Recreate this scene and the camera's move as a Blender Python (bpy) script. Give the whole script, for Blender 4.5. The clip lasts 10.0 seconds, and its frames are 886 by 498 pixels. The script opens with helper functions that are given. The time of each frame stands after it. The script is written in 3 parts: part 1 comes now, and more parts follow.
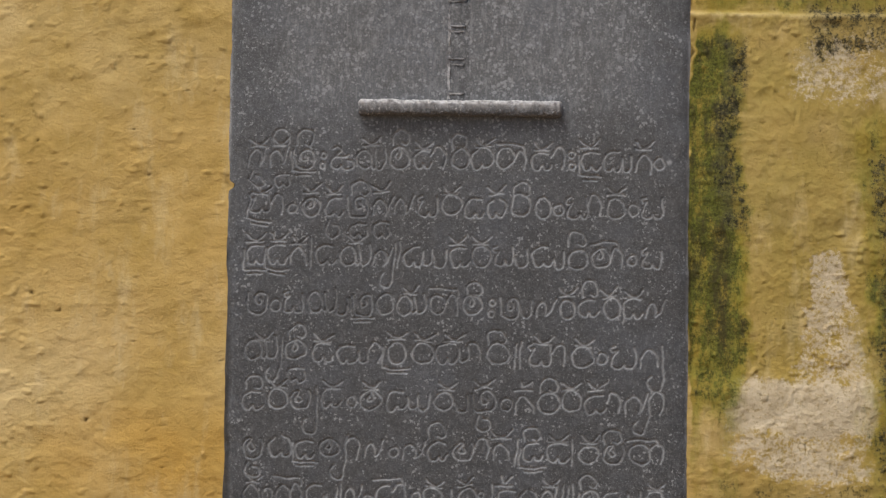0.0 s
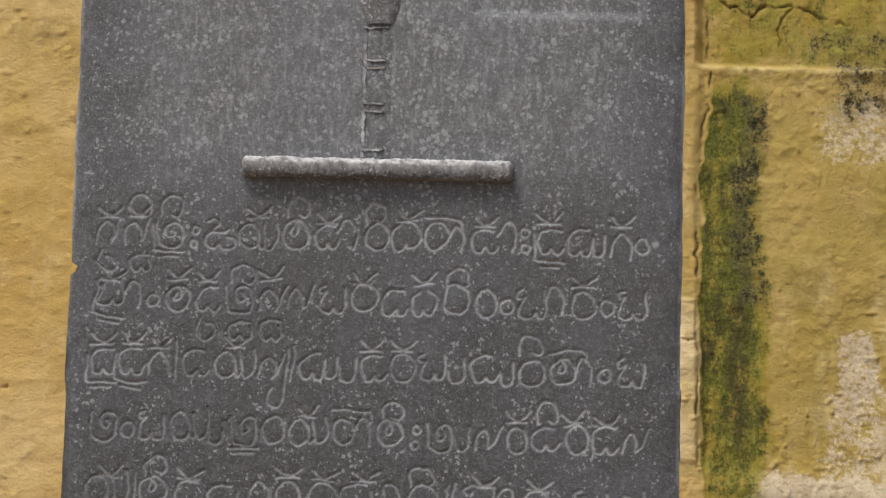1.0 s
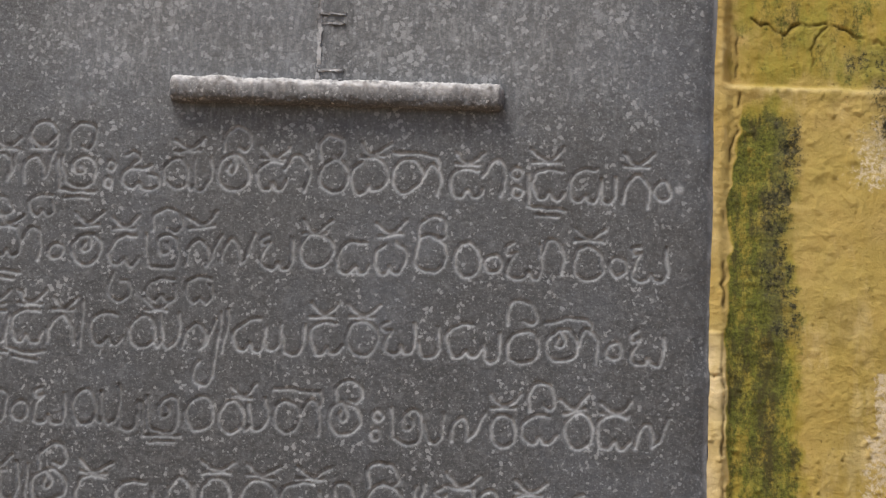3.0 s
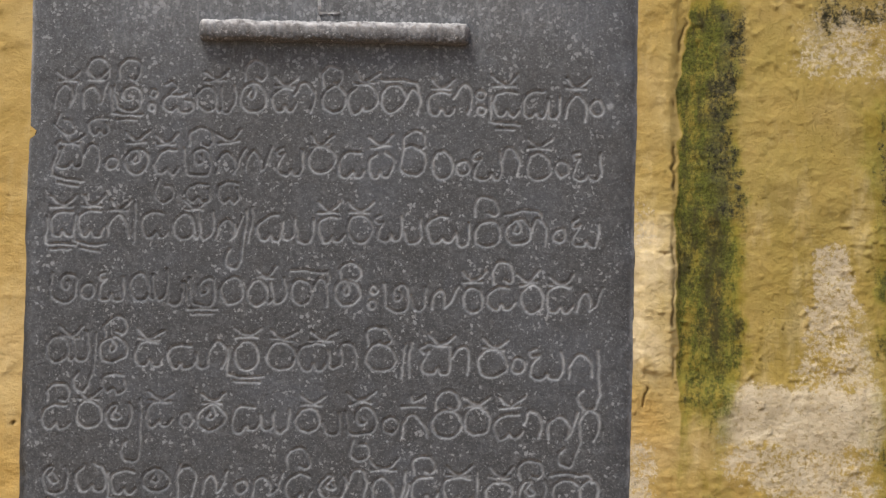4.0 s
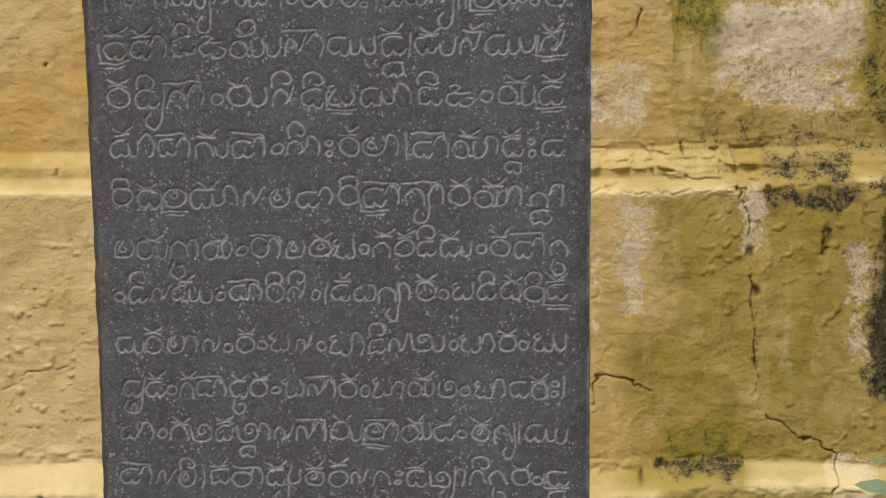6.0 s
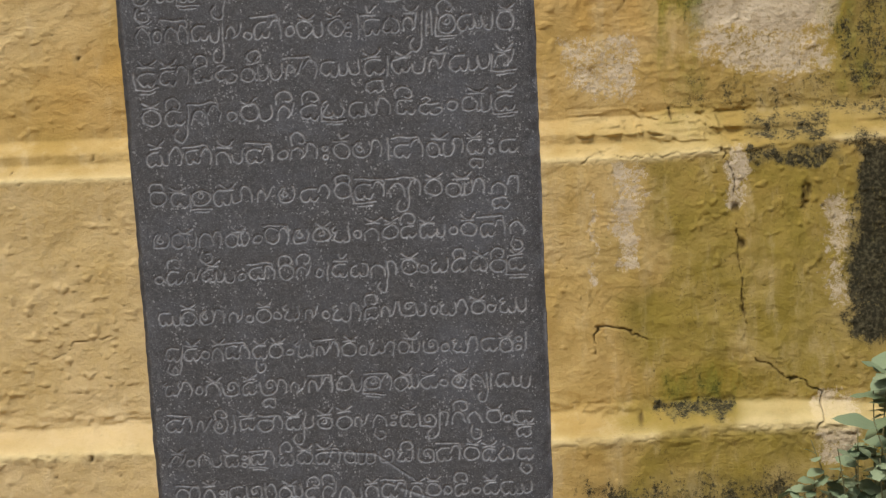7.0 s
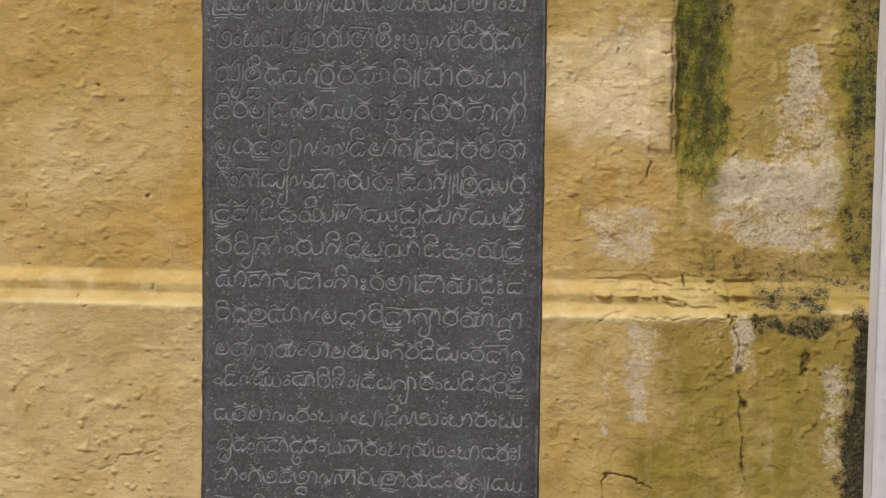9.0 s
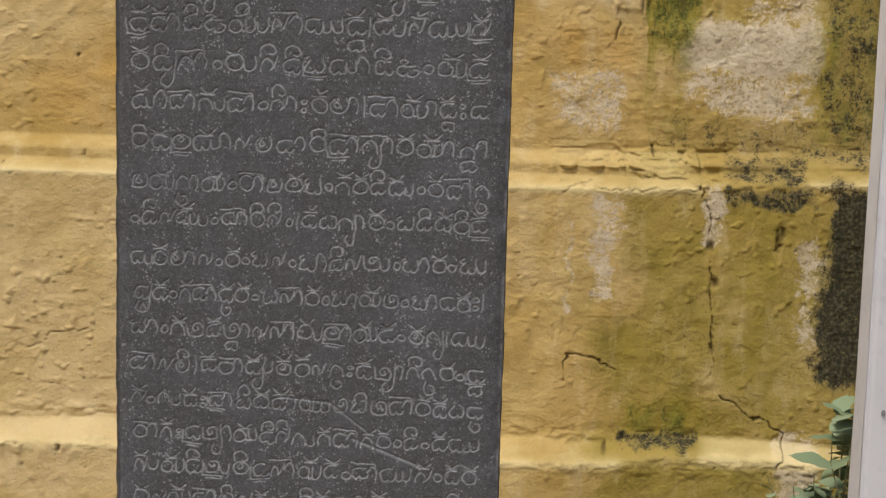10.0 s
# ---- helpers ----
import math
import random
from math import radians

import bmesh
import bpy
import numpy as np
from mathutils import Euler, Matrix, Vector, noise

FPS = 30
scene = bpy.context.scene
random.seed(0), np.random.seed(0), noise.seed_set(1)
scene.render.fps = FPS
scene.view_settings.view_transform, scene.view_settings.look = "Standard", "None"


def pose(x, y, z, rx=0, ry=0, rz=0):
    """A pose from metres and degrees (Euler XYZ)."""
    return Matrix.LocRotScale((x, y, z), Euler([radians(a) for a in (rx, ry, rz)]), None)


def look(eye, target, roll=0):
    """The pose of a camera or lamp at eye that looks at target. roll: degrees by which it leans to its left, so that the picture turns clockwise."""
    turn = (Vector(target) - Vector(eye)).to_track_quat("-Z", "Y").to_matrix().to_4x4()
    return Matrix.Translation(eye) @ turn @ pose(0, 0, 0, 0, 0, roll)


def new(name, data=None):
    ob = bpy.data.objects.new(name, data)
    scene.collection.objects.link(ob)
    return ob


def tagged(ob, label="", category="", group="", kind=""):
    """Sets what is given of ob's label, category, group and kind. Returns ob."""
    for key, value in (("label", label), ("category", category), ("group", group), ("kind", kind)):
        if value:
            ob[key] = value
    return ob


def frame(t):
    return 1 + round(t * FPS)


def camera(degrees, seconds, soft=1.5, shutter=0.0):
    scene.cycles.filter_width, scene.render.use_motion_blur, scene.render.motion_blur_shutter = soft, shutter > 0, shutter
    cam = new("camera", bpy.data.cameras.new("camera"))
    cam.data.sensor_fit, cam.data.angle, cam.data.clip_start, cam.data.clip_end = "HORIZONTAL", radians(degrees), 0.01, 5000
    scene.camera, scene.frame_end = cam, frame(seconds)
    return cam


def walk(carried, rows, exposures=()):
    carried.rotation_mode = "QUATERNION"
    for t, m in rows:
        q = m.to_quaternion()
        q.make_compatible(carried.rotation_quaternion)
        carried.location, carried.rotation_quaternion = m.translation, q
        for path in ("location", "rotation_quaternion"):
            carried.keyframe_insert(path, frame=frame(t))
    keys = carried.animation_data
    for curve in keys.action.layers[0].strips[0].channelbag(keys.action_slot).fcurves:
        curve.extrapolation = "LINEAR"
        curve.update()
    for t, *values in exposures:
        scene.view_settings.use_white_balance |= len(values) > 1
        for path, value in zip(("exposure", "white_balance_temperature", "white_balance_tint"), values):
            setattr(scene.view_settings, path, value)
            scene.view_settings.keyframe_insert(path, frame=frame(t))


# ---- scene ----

# The camera: a hand-held walk in front of an inscribed stone slab.
cam = camera(32.8, 10.0, soft=1.35, shutter=0.0)
PATH = [
    (0, (0.024, -1.5568, 1.7328), (-0.0152, 0.0416, 1.7928), 0.9),
    (0.3, (0.0748, -1.4197, 1.7608), (0.0274, 0.1796, 1.7653), 1.2),
    (0.5, (0.0728, -1.3704, 1.7984), (0.0208, 0.228, 1.7864), 1.3),
    (0.7, (0.1050, -1.2845, 1.7967), (0.0099, 0.3118, 1.8770), 1.4),
    (1, (0.1016, -1.1648, 1.7872), (0.0368, 0.4296, 1.9096), 1.6),
    (1.3, (0.1303, -1.0586, 1.8006), (0.0181, 0.5364, 1.8590), 1.5),
    (1.5, (0.1592, -1.0208, 1.8544), (-0.0008, 0.5712, 1.8568), 1.3),
    (1.7, (0.1704, -0.9646, 1.8115), (0.0045, 0.6237, 1.9445), 1.6),
    (2, (0.2096, -0.9168, 1.8296), (0.0104, 0.6648, 1.9688), 2.0),
    (2.3, (0.1813, -0.9176, 1.8116), (0.0385, 0.6661, 1.9923), 1.8),
    (2.5, (0.1584, -0.92, 1.8072), (0.0288, 0.6664, 1.9664), 1.7),
    (2.7, (0.1485, -0.9236, 1.7980), (0.0329, 0.6657, 1.9441), 2.0),
    (3, (0.1272, -0.9296, 1.7352), (0.0352, 0.6576, 1.9168), 2.5),
    (3.2, (0.1088, -0.9576, 1.7648), (0.036, 0.6384, 1.8544), 2.4),
    (4.3, (0.1576, -1.2608, 1.6872), (0.1064, 0.3376, 1.7184), 1.2),
    (4.5, (0.1784, -1.3104, 1.6544), (0.116, 0.2872, 1.5896), 0.8),
    (4.7, (0.1780, -1.3303, 1.6318), (0.0859, 0.2613, 1.4964), 2.1),
    (5, (0.1704, -1.3392, 1.6064), (0.0704, 0.2488, 1.4352), 1.2),
    (5.2, (0.1671, -1.3550, 1.5887), (0.0738, 0.2316, 1.4037), 0.8),
    (5.5, (0.16, -1.3768, 1.5392), (0.1024, 0.2136, 1.3744), 0.1),
    (5.7, (0.1488, -1.38, 1.4984), (0.0816, 0.2072, 1.3088), 0.6),
    (6.8, (0.2128, -1.6528, 1.5824), (0.1688, -0.0832, 1.2752), -5.6),
    (7, (0.2288, -1.7192, 1.588), (0.1328, -0.148, 1.3024), -2.9),
    (7.3, (0.2612, -1.8417, 1.6091), (0.1330, -0.2612, 1.3936), -0.2),
    (7.5, (0.2824, -1.9136, 1.6336), (0.1176, -0.3288, 1.4808), 0.2),
    (8, (0.3064, -2.0112, 1.688), (0.1192, -0.4224, 1.6632), 0.2),
    (8.5, (0.3024, -2.1064, 1.6624), (0.1256, -0.5168, 1.6472), -0.1),
    (8.8, (0.2975, -2.0998, 1.6277), (0.1248, -0.5122, 1.5197), 0.3),
    (9, (0.2824, -2.0792, 1.5976), (0.1464, -0.4896, 1.4808), 0.8),
    (9.2, (0.2774, -2.0301, 1.5631), (0.1659, -0.4414, 1.4092), 0.9),
    (9.5, (0.2728, -1.9296, 1.516), (0.1584, -0.3448, 1.3304), 0.8),
    (9.7, (0.2861, -1.8713, 1.4960), (0.1769, -0.2925, 1.2574), 0.9),
    (10, (0.2608, -1.8024, 1.4768), (0.1768, -0.22, 1.2568), 1.5),
]
EXPOSURES = [(0, 0.2), (1, 0.38), (2, 0.55), (3, 0.52), (4.5, 0.37), (5.5, 0.34), (6.8, 0.2), (8, 0.22), (9, 0.2), (10, 0.16)]
walk(cam, [(t, look(eye, target, roll)) for t, eye, target, roll in PATH], EXPOSURES)

# ---- light: an overcast day, brighter from the upper left ----
SUN_DIR = Vector((-0.42, -0.52, 1.25)).normalized()
world = bpy.data.worlds.new("sky")
scene.world = world
world.use_nodes = True
wn = world.node_tree.nodes
sky = wn.new("ShaderNodeTexSky")
sky.sky_type = "NISHITA"
sky.sun_disc = False
sky.sun_elevation = math.asin(SUN_DIR.z)
sky.sun_rotation = math.atan2(SUN_DIR.x, SUN_DIR.y)
sky.air_density, sky.dust_density = 1.0, 4.0
wn["Background"].inputs["Strength"].default_value = 0.1
world.node_tree.links.new(sky.outputs["Color"], wn["Background"].inputs["Color"])
sun = new("sun", bpy.data.lights.new("sun", "SUN"))
sun.data.energy, sun.data.angle, sun.data.color = 2.2, radians(18), (1.0, 0.97, 0.92)
sun.rotation_euler = (-SUN_DIR).to_track_quat("-Z", "Y").to_euler()


# ---- materials ----
class Nodes:
    """A small wrapper that keeps the node code short."""

    def __init__(self, name):
        self.mat = bpy.data.materials.new(name)
        self.mat.use_nodes = True
        self.tree = self.mat.node_tree
        self.bsdf = self.tree.nodes["Principled BSDF"]
        self.where = self.tree.nodes.new("ShaderNodeTexCoord").outputs["Object"]

    def link(self, a, b):
        self.tree.links.new(a, b)

    def put(self, socket, value):
        if isinstance(value, bpy.types.NodeSocket):
            self.link(value, socket)
        elif isinstance(value, tuple) and len(value) == 3 and socket.type == "RGBA":
            socket.default_value = (*value, 1)
        else:
            socket.default_value = value

    def scaled(self, sx, sy, sz):
        m = self.tree.nodes.new("ShaderNodeMapping")
        m.inputs["Scale"].default_value = (sx, sy, sz)
        self.link(self.where, m.inputs["Vector"])
        return m.outputs["Vector"]

    def noise(self, scale, detail=4.0, rough=0.55, vector=None):
        n = self.tree.nodes.new("ShaderNodeTexNoise")
        n.inputs["Scale"].default_value, n.inputs["Detail"].default_value = scale, detail
        n.inputs["Roughness"].default_value = rough
        self.link(vector or self.where, n.inputs["Vector"])
        return n.outputs["Fac"]

    def cells(self, scale, feature="F1", vector=None):
        n = self.tree.nodes.new("ShaderNodeTexVoronoi")
        n.feature = feature
        n.inputs["Scale"].default_value = scale
        self.link(vector or self.where, n.inputs["Vector"])
        return n.outputs

    def ramp(self, fac, low, high, a=0.0, b=1.0):
        n = self.tree.nodes.new("ShaderNodeMapRange")
        n.inputs["From Min"].default_value, n.inputs["From Max"].default_value = low, high
        n.inputs["To Min"].default_value, n.inputs["To Max"].default_value = a, b
        n.interpolation_type = "SMOOTHSTEP"
        self.put(n.inputs["Value"], fac)
        return n.outputs["Result"]

    def math(self, op, a, b=0.0):
        n = self.tree.nodes.new("ShaderNodeMath")
        n.operation = op
        n.use_clamp = False
        self.put(n.inputs[0], a), self.put(n.inputs[1], b)
        return n.outputs[0]

    def mix(self, fac, a, b, blend="MIX"):
        n = self.tree.nodes.new("ShaderNodeMix")
        n.data_type, n.blend_type = "RGBA", blend
        self.put(n.inputs[0], fac), self.put(n.inputs[6], a), self.put(n.inputs[7], b)
        return n.outputs[2]

    def layer(self, name):
        n = self.tree.nodes.new("ShaderNodeAttribute")
        n.attribute_name = name
        return n.outputs["Fac"]

    def random(self):
        return self.tree.nodes.new("ShaderNodeObjectInfo").outputs["Random"]

    def done(self, color, rough=0.8, bump=None, strength=0.3, distance=0.004):
        self.put(self.bsdf.inputs["Base Color"], color)
        self.put(self.bsdf.inputs["Roughness"], rough)
        if bump is not None:
            b = self.tree.nodes.new("ShaderNodeBump")
            b.inputs["Strength"].default_value, b.inputs["Distance"].default_value = strength, distance
            self.put(b.inputs["Height"], bump)
            self.link(b.outputs["Normal"], self.bsdf.inputs["Normal"])
        return self.mat


def make_granite(name, base, light, cut):
    """Dark, finely pecked granite; cut: share of pale stone powder in the carving."""
    n = Nodes(name)
    mottled = n.mix(n.ramp(n.noise(9, 6), 0.3, 0.7), tuple(v * 0.84 for v in base), tuple(v * 1.18 for v in base))
    grain = n.mix(n.ramp(n.noise(380, 3, 0.75), 0.38, 0.7), tuple(v * 0.62 for v in base), mottled)
    grain = n.mix(n.ramp(n.noise(520, 2, 0.7), 0.52, 0.72), grain, tuple(v * 2.1 for v in base))
    grain = n.mix(n.ramp(n.noise(150, 4, 0.7), 0.48, 0.7, 0.0, 0.7), grain, tuple(v * 1.8 for v in base))
    pecked = n.layer("pecked")
    wob = n.tree.nodes.new("ShaderNodeVectorMath")
    wob.operation = "ADD"
    soft = n.tree.nodes.new("ShaderNodeTexNoise")
    soft.inputs["Scale"].default_value, soft.inputs["Detail"].default_value = 260, 3
    shift = n.tree.nodes.new("ShaderNodeVectorMath")
    shift.operation = "SCALE"
    shift.inputs["Scale"].default_value = 0.0065
    n.link(n.where, soft.inputs["Vector"]), n.link(soft.outputs["Color"], shift.inputs[0])
    n.link(n.where, wob.inputs[0]), n.link(shift.outputs[0], wob.inputs[1])
    spot = n.cells(270, vector=wob.outputs[0])
    size = n.math("ADD", n.ramp(n.noise(38, 3), 0.36, 0.68, 0.1, 0.33), n.math("MULTIPLY", pecked, 0.14))
    fleck = n.ramp(n.math("SUBTRACT", n.math("MULTIPLY", size, n.ramp(spot["Color"], 0.1, 0.9, 0.5, 1.35)), spot["Distance"]), -0.03, 0.07)
    fine = n.cells(300)
    dust = n.ramp(n.math("SUBTRACT", n.math("ADD", 0.17, n.math("MULTIPLY", pecked, 0.2)), fine["Distance"]), -0.03, 0.05)
    chip = n.cells(105, vector=wob.outputs[0])
    big = n.ramp(n.math("SUBTRACT", n.math("MULTIPLY", n.ramp(chip["Color"], 0.35, 0.95, 0.0, 0.3), n.ramp(n.noise(16, 4), 0.38, 0.62, 0.35, 1.1)), chip["Distance"]), -0.06, 0.12)
    streak = n.ramp(n.noise(210, 4, 0.7, n.scaled(1, 1, 0.3)), 0.48, 0.66)
    c = n.mix(n.math("MULTIPLY", dust, 0.26), grain, light)
    pit = n.ramp(n.noise(230, 4, 0.7), 0.6, 0.7)
    c = n.mix(n.math("MULTIPLY", pit, n.math("ADD", 0.4, n.math("MULTIPLY", pecked, 0.4))), c, tuple(v * 0.4 for v in base))
    c = n.mix(n.math("MULTIPLY", big, n.ramp(n.noise(240, 3), 0.35, 0.6, 0.2, 0.75)), c, light)
    c = n.mix(n.math("MULTIPLY", n.math("MULTIPLY", streak, pecked), 0.5), c, light)
    c = n.mix(n.math("MULTIPLY", pecked, 0.34), c, tuple(v * 0.66 for v in light))
    c = n.mix(n.math("MULTIPLY", fleck, n.ramp(spot["Color"], 0.0, 1.0, 0.15, 0.7)), c, light)
    # broad cool and warm clouds
    c = n.mix(n.ramp(n.noise(11, 5, 0.65), 0.45, 0.68, 0.0, 0.22), c, (0.15, 0.165, 0.195))
    c = n.mix(n.ramp(n.noise(6, 4, 0.6, n.scaled(1, 1, 0.5)), 0.5, 0.7, 0.0, 0.3), c, (0.062, 0.057, 0.052))
    # pale rim wear; on the carved bar, a lit top put into the colour
    worn_lit = n.layer("worn_lit")
    c = n.mix(n.math("MULTIPLY", worn_lit, n.ramp(n.noise(110, 4, 0.7), 0.36, 0.6, 0.3, 0.95)), c, light)
    c = n.mix(n.math("MULTIPLY", n.layer("cut"), n.ramp(n.noise(130, 5, 0.75), 0.34, 0.62, 0.3, 0.95)), c, tuple(v * 0.94 for v in light))
    # darker colour along the left chamfer, near the rims and on the sides
    c = n.mix(n.math("MULTIPLY", n.layer("dark_edge"), n.ramp(n.noise(120, 5, 0.75), 0.3, 0.62, 0.55, 1.0)), c, tuple(v * 0.3 for v in base))
    if cut:
        c = n.mix(n.ramp(n.noise(34, 5, 0.75), 0.34, 0.66, 0.12, cut), c, light)
    h = n.math("ADD", n.math("MULTIPLY", n.noise(300, 4, 0.75), 0.8), n.math("MULTIPLY", n.noise(70, 3), 0.7))
    return n.done(c, n.ramp(n.noise(40), 0.3, 0.7, 0.6, 0.8), h, 0.6, 0.0018)


def make_plaster():
    """Old ochre limewash over lime plaster, with bare patches, algae and black crust."""
    n = Nodes("ochre limewash on old plaster")
    big, mid, fine = n.noise(1.6, 5), n.noise(7, 6, 0.6), n.noise(45, 5, 0.65)
    ochre = n.mix(n.ramp(mid, 0.3, 0.72), (0.42, 0.285, 0.085), (0.55, 0.395, 0.155))
    ochre = n.mix(n.ramp(big, 0.45, 0.7, 0.0, 0.75), ochre, (0.62, 0.47, 0.235))
    ochre = n.mix(n.math("MULTIPLY", n.layer("deep"), n.ramp(mid, 0.25, 0.6, 0.4, 1.0)), ochre, (0.48, 0.285, 0.065))
    ochre = n.mix(n.ramp(fine, 0.5, 0.8, 0.0, 0.35), ochre, (0.33, 0.2, 0.06))
    ochre = n.mix(n.math("MULTIPLY", n.layer("olive"), n.ramp(mid, 0.2, 0.65, 0.35, 1.0)), ochre, (0.285, 0.215, 0.04))
    # paler and darker washes that run down the wall
    run = n.noise(13, 6, 0.65, n.scaled(1, 1, 0.3))
    ochre = n.mix(n.ramp(run, 0.5, 0.72, 0.0, 0.42), ochre, (0.62, 0.495, 0.275))
    ochre = n.mix(n.math("MULTIPLY", n.layer("olive"), n.ramp(n.noise(10, 6, 0.65, n.scaled(1, 1, 0.35)), 0.5, 0.68, 0.0, 0.55)), ochre, (0.2, 0.155, 0.03))
    speck = n.math("MULTIPLY", n.ramp(n.noise(110, 5, 0.75), 0.56, 0.66), n.ramp(n.noise(9, 5, 0.6), 0.4, 0.62, 0.0, 0.8))
    ochre = n.mix(n.math("MULTIPLY", speck, n.math("ADD", 0.18, n.math("MULTIPLY", n.layer("olive"), 0.8))), ochre, (0.12, 0.085, 0.025))
    cream = n.math("MULTIPLY", n.layer("cream"), n.ramp(fine, 0.25, 0.6, 0.55, 1.0))
    c = n.mix(cream, ochre, (0.70, 0.56, 0.33))
    # bare plaster: solid grey inside, ragged at the rim, with clumps of old wash and grime left on it
    bare = n.layer("bare")
    rag = n.math("ADD", n.math("MULTIPLY", n.math("SUBTRACT", n.noise(26, 8, 0.72), 0.5), 1.2), n.math("MULTIPLY", n.math("SUBTRACT", n.noise(110, 6, 0.8), 0.5), 1.9))
    edge = n.math("ADD", bare, rag)
    grey = n.mix(n.ramp(n.noise(22, 6, 0.7), 0.35, 0.68), (0.62, 0.525, 0.375), (0.5, 0.405, 0.27))
    grey = n.mix(n.ramp(n.noise(80, 6, 0.75), 0.53, 0.64, 0.0, 0.75), grey, (0.34, 0.255, 0.12))
    grey = n.mix(n.ramp(n.noise(48, 7, 0.75), 0.6, 0.69, 0.0, 0.8), grey, (0.17, 0.13, 0.06))
    c = n.mix(n.ramp(edge, 0.4, 0.68, 0.0, 0.9), c, grey)
    # upward-facing lips and shelf tops get a pale colour that imitates skylight
    lit_lip = n.layer("lit_lip")
    c = n.mix(n.math("MULTIPLY", lit_lip, n.ramp(mid, 0.3, 0.6, 0.5, 0.95)), c, (0.74, 0.60, 0.30))
    # algae: a yellow-green film, clumps of dark green on it, black crust along some runs
    film = n.layer("moss")
    c = n.mix(n.ramp(n.math("ADD", film, n.math("MULTIPLY", n.math("SUBTRACT", n.noise(18, 7, 0.7, n.scaled(1, 1, 0.4)), 0.5), 0.9)), 0.12, 0.55, 0.0, 0.85), c, n.mix(n.ramp(n.noise(24, 6, 0.7, n.scaled(1, 1, 0.3)), 0.4, 0.62), (0.28, 0.205, 0.03), (0.24, 0.215, 0.032)))
    clump = n.math("ADD", film, n.math("ADD", n.math("MULTIPLY", n.math("SUBTRACT", n.noise(26, 8, 0.75, n.scaled(1, 1, 0.4)), 0.5), 2.1), n.math("MULTIPLY", n.math("SUBTRACT", n.noise(120, 6, 0.8), 0.5), 1.1)))
    green = n.mix(n.ramp(n.noise(150, 5, 0.75), 0.36, 0.64), (0.035, 0.04, 0.012), (0.13, 0.14, 0.025))
    green = n.mix(n.ramp(n.noise(20, 6, 0.7, n.scaled(1, 1, 0.28)), 0.48, 0.62, 0.0, 0.8), green, (0.035, 0.03, 0.016))
    c = n.mix(n.ramp(clump, 0.4, 0.86, 0.0, 0.93), c, green)
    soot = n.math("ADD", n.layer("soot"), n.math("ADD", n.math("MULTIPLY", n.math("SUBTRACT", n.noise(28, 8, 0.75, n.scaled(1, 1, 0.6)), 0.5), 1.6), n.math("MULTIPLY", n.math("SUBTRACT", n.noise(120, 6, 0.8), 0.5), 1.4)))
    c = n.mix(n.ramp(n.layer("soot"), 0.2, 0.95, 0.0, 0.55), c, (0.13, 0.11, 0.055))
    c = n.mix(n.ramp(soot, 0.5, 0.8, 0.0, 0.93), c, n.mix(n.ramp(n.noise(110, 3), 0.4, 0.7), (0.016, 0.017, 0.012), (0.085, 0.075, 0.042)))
    c = n.mix(n.layer("crack"), c, (0.085, 0.055, 0.02))
    h = n.math("ADD", n.math("MULTIPLY", n.noise(120, 5, 0.7), 0.6), n.math("MULTIPLY", n.noise(42, 5, 0.62), 0.5))
    n.bsdf.inputs["Specular IOR Level"].default_value = 0.15
    return n.done(c, 0.95, h, 0.85, 0.008)


def make_simple(name, a, b, scale, rough=0.8, bump=0.2, distance=0.003):
    n = Nodes(name)
    c = n.mix(n.ramp(n.noise(scale, 5, 0.6), 0.3, 0.7), a, b)
    c = n.mix(n.ramp(n.noise(scale * 9, 3), 0.55, 0.8, 0.0, 0.3), c, tuple(v * 0.6 for v in a))
    return n.done(c, rough, n.noise(scale * 12, 4), bump, distance)


def make_leaf():
    n = Nodes("soft green leaf")
    c = n.mix(n.random(), (0.16, 0.22, 0.115), (0.26, 0.32, 0.19))
    c = n.mix(n.ramp(n.noise(60, 4), 0.4, 0.75, 0.0, 0.5), c, (0.28, 0.33, 0.2))
    n.bsdf.inputs["Subsurface Weight"].default_value = 0.0
    n.bsdf.inputs["Transmission Weight"].default_value = 0.0
    return n.done(c, 0.55, n.noise(180, 2), 0.2, 0.001)


GRANITE = make_granite("dark pecked granite", (0.0765, 0.0778, 0.0802), (0.338, 0.346, 0.352), 0.0)
PALE = make_granite("pale rings and lit edge of the low relief", (0.2, 0.198, 0.2), (0.44, 0.436, 0.44), 0.8)
RELIEF = make_granite("granite relief with painted lit edge", (0.125, 0.122, 0.122), (0.56, 0.55, 0.545), 0.0)
PLASTER = make_plaster()
WHITE = make_simple("white painted stone", (0.66, 0.66, 0.68), (0.74, 0.74, 0.755), 6, 0.75, 0.15)
SCUFF = make_simple("grey scuff", (0.2, 0.2, 0.2), (0.3, 0.3, 0.3), 40)
SOIL = make_simple("trodden red soil", (0.22, 0.15, 0.09), (0.34, 0.25, 0.16), 2.5, 0.95, 0.6, 0.02)
LEAF = make_leaf()
STEM = make_simple("pale green stem", (0.14, 0.14, 0.06), (0.24, 0.22, 0.11), 40)


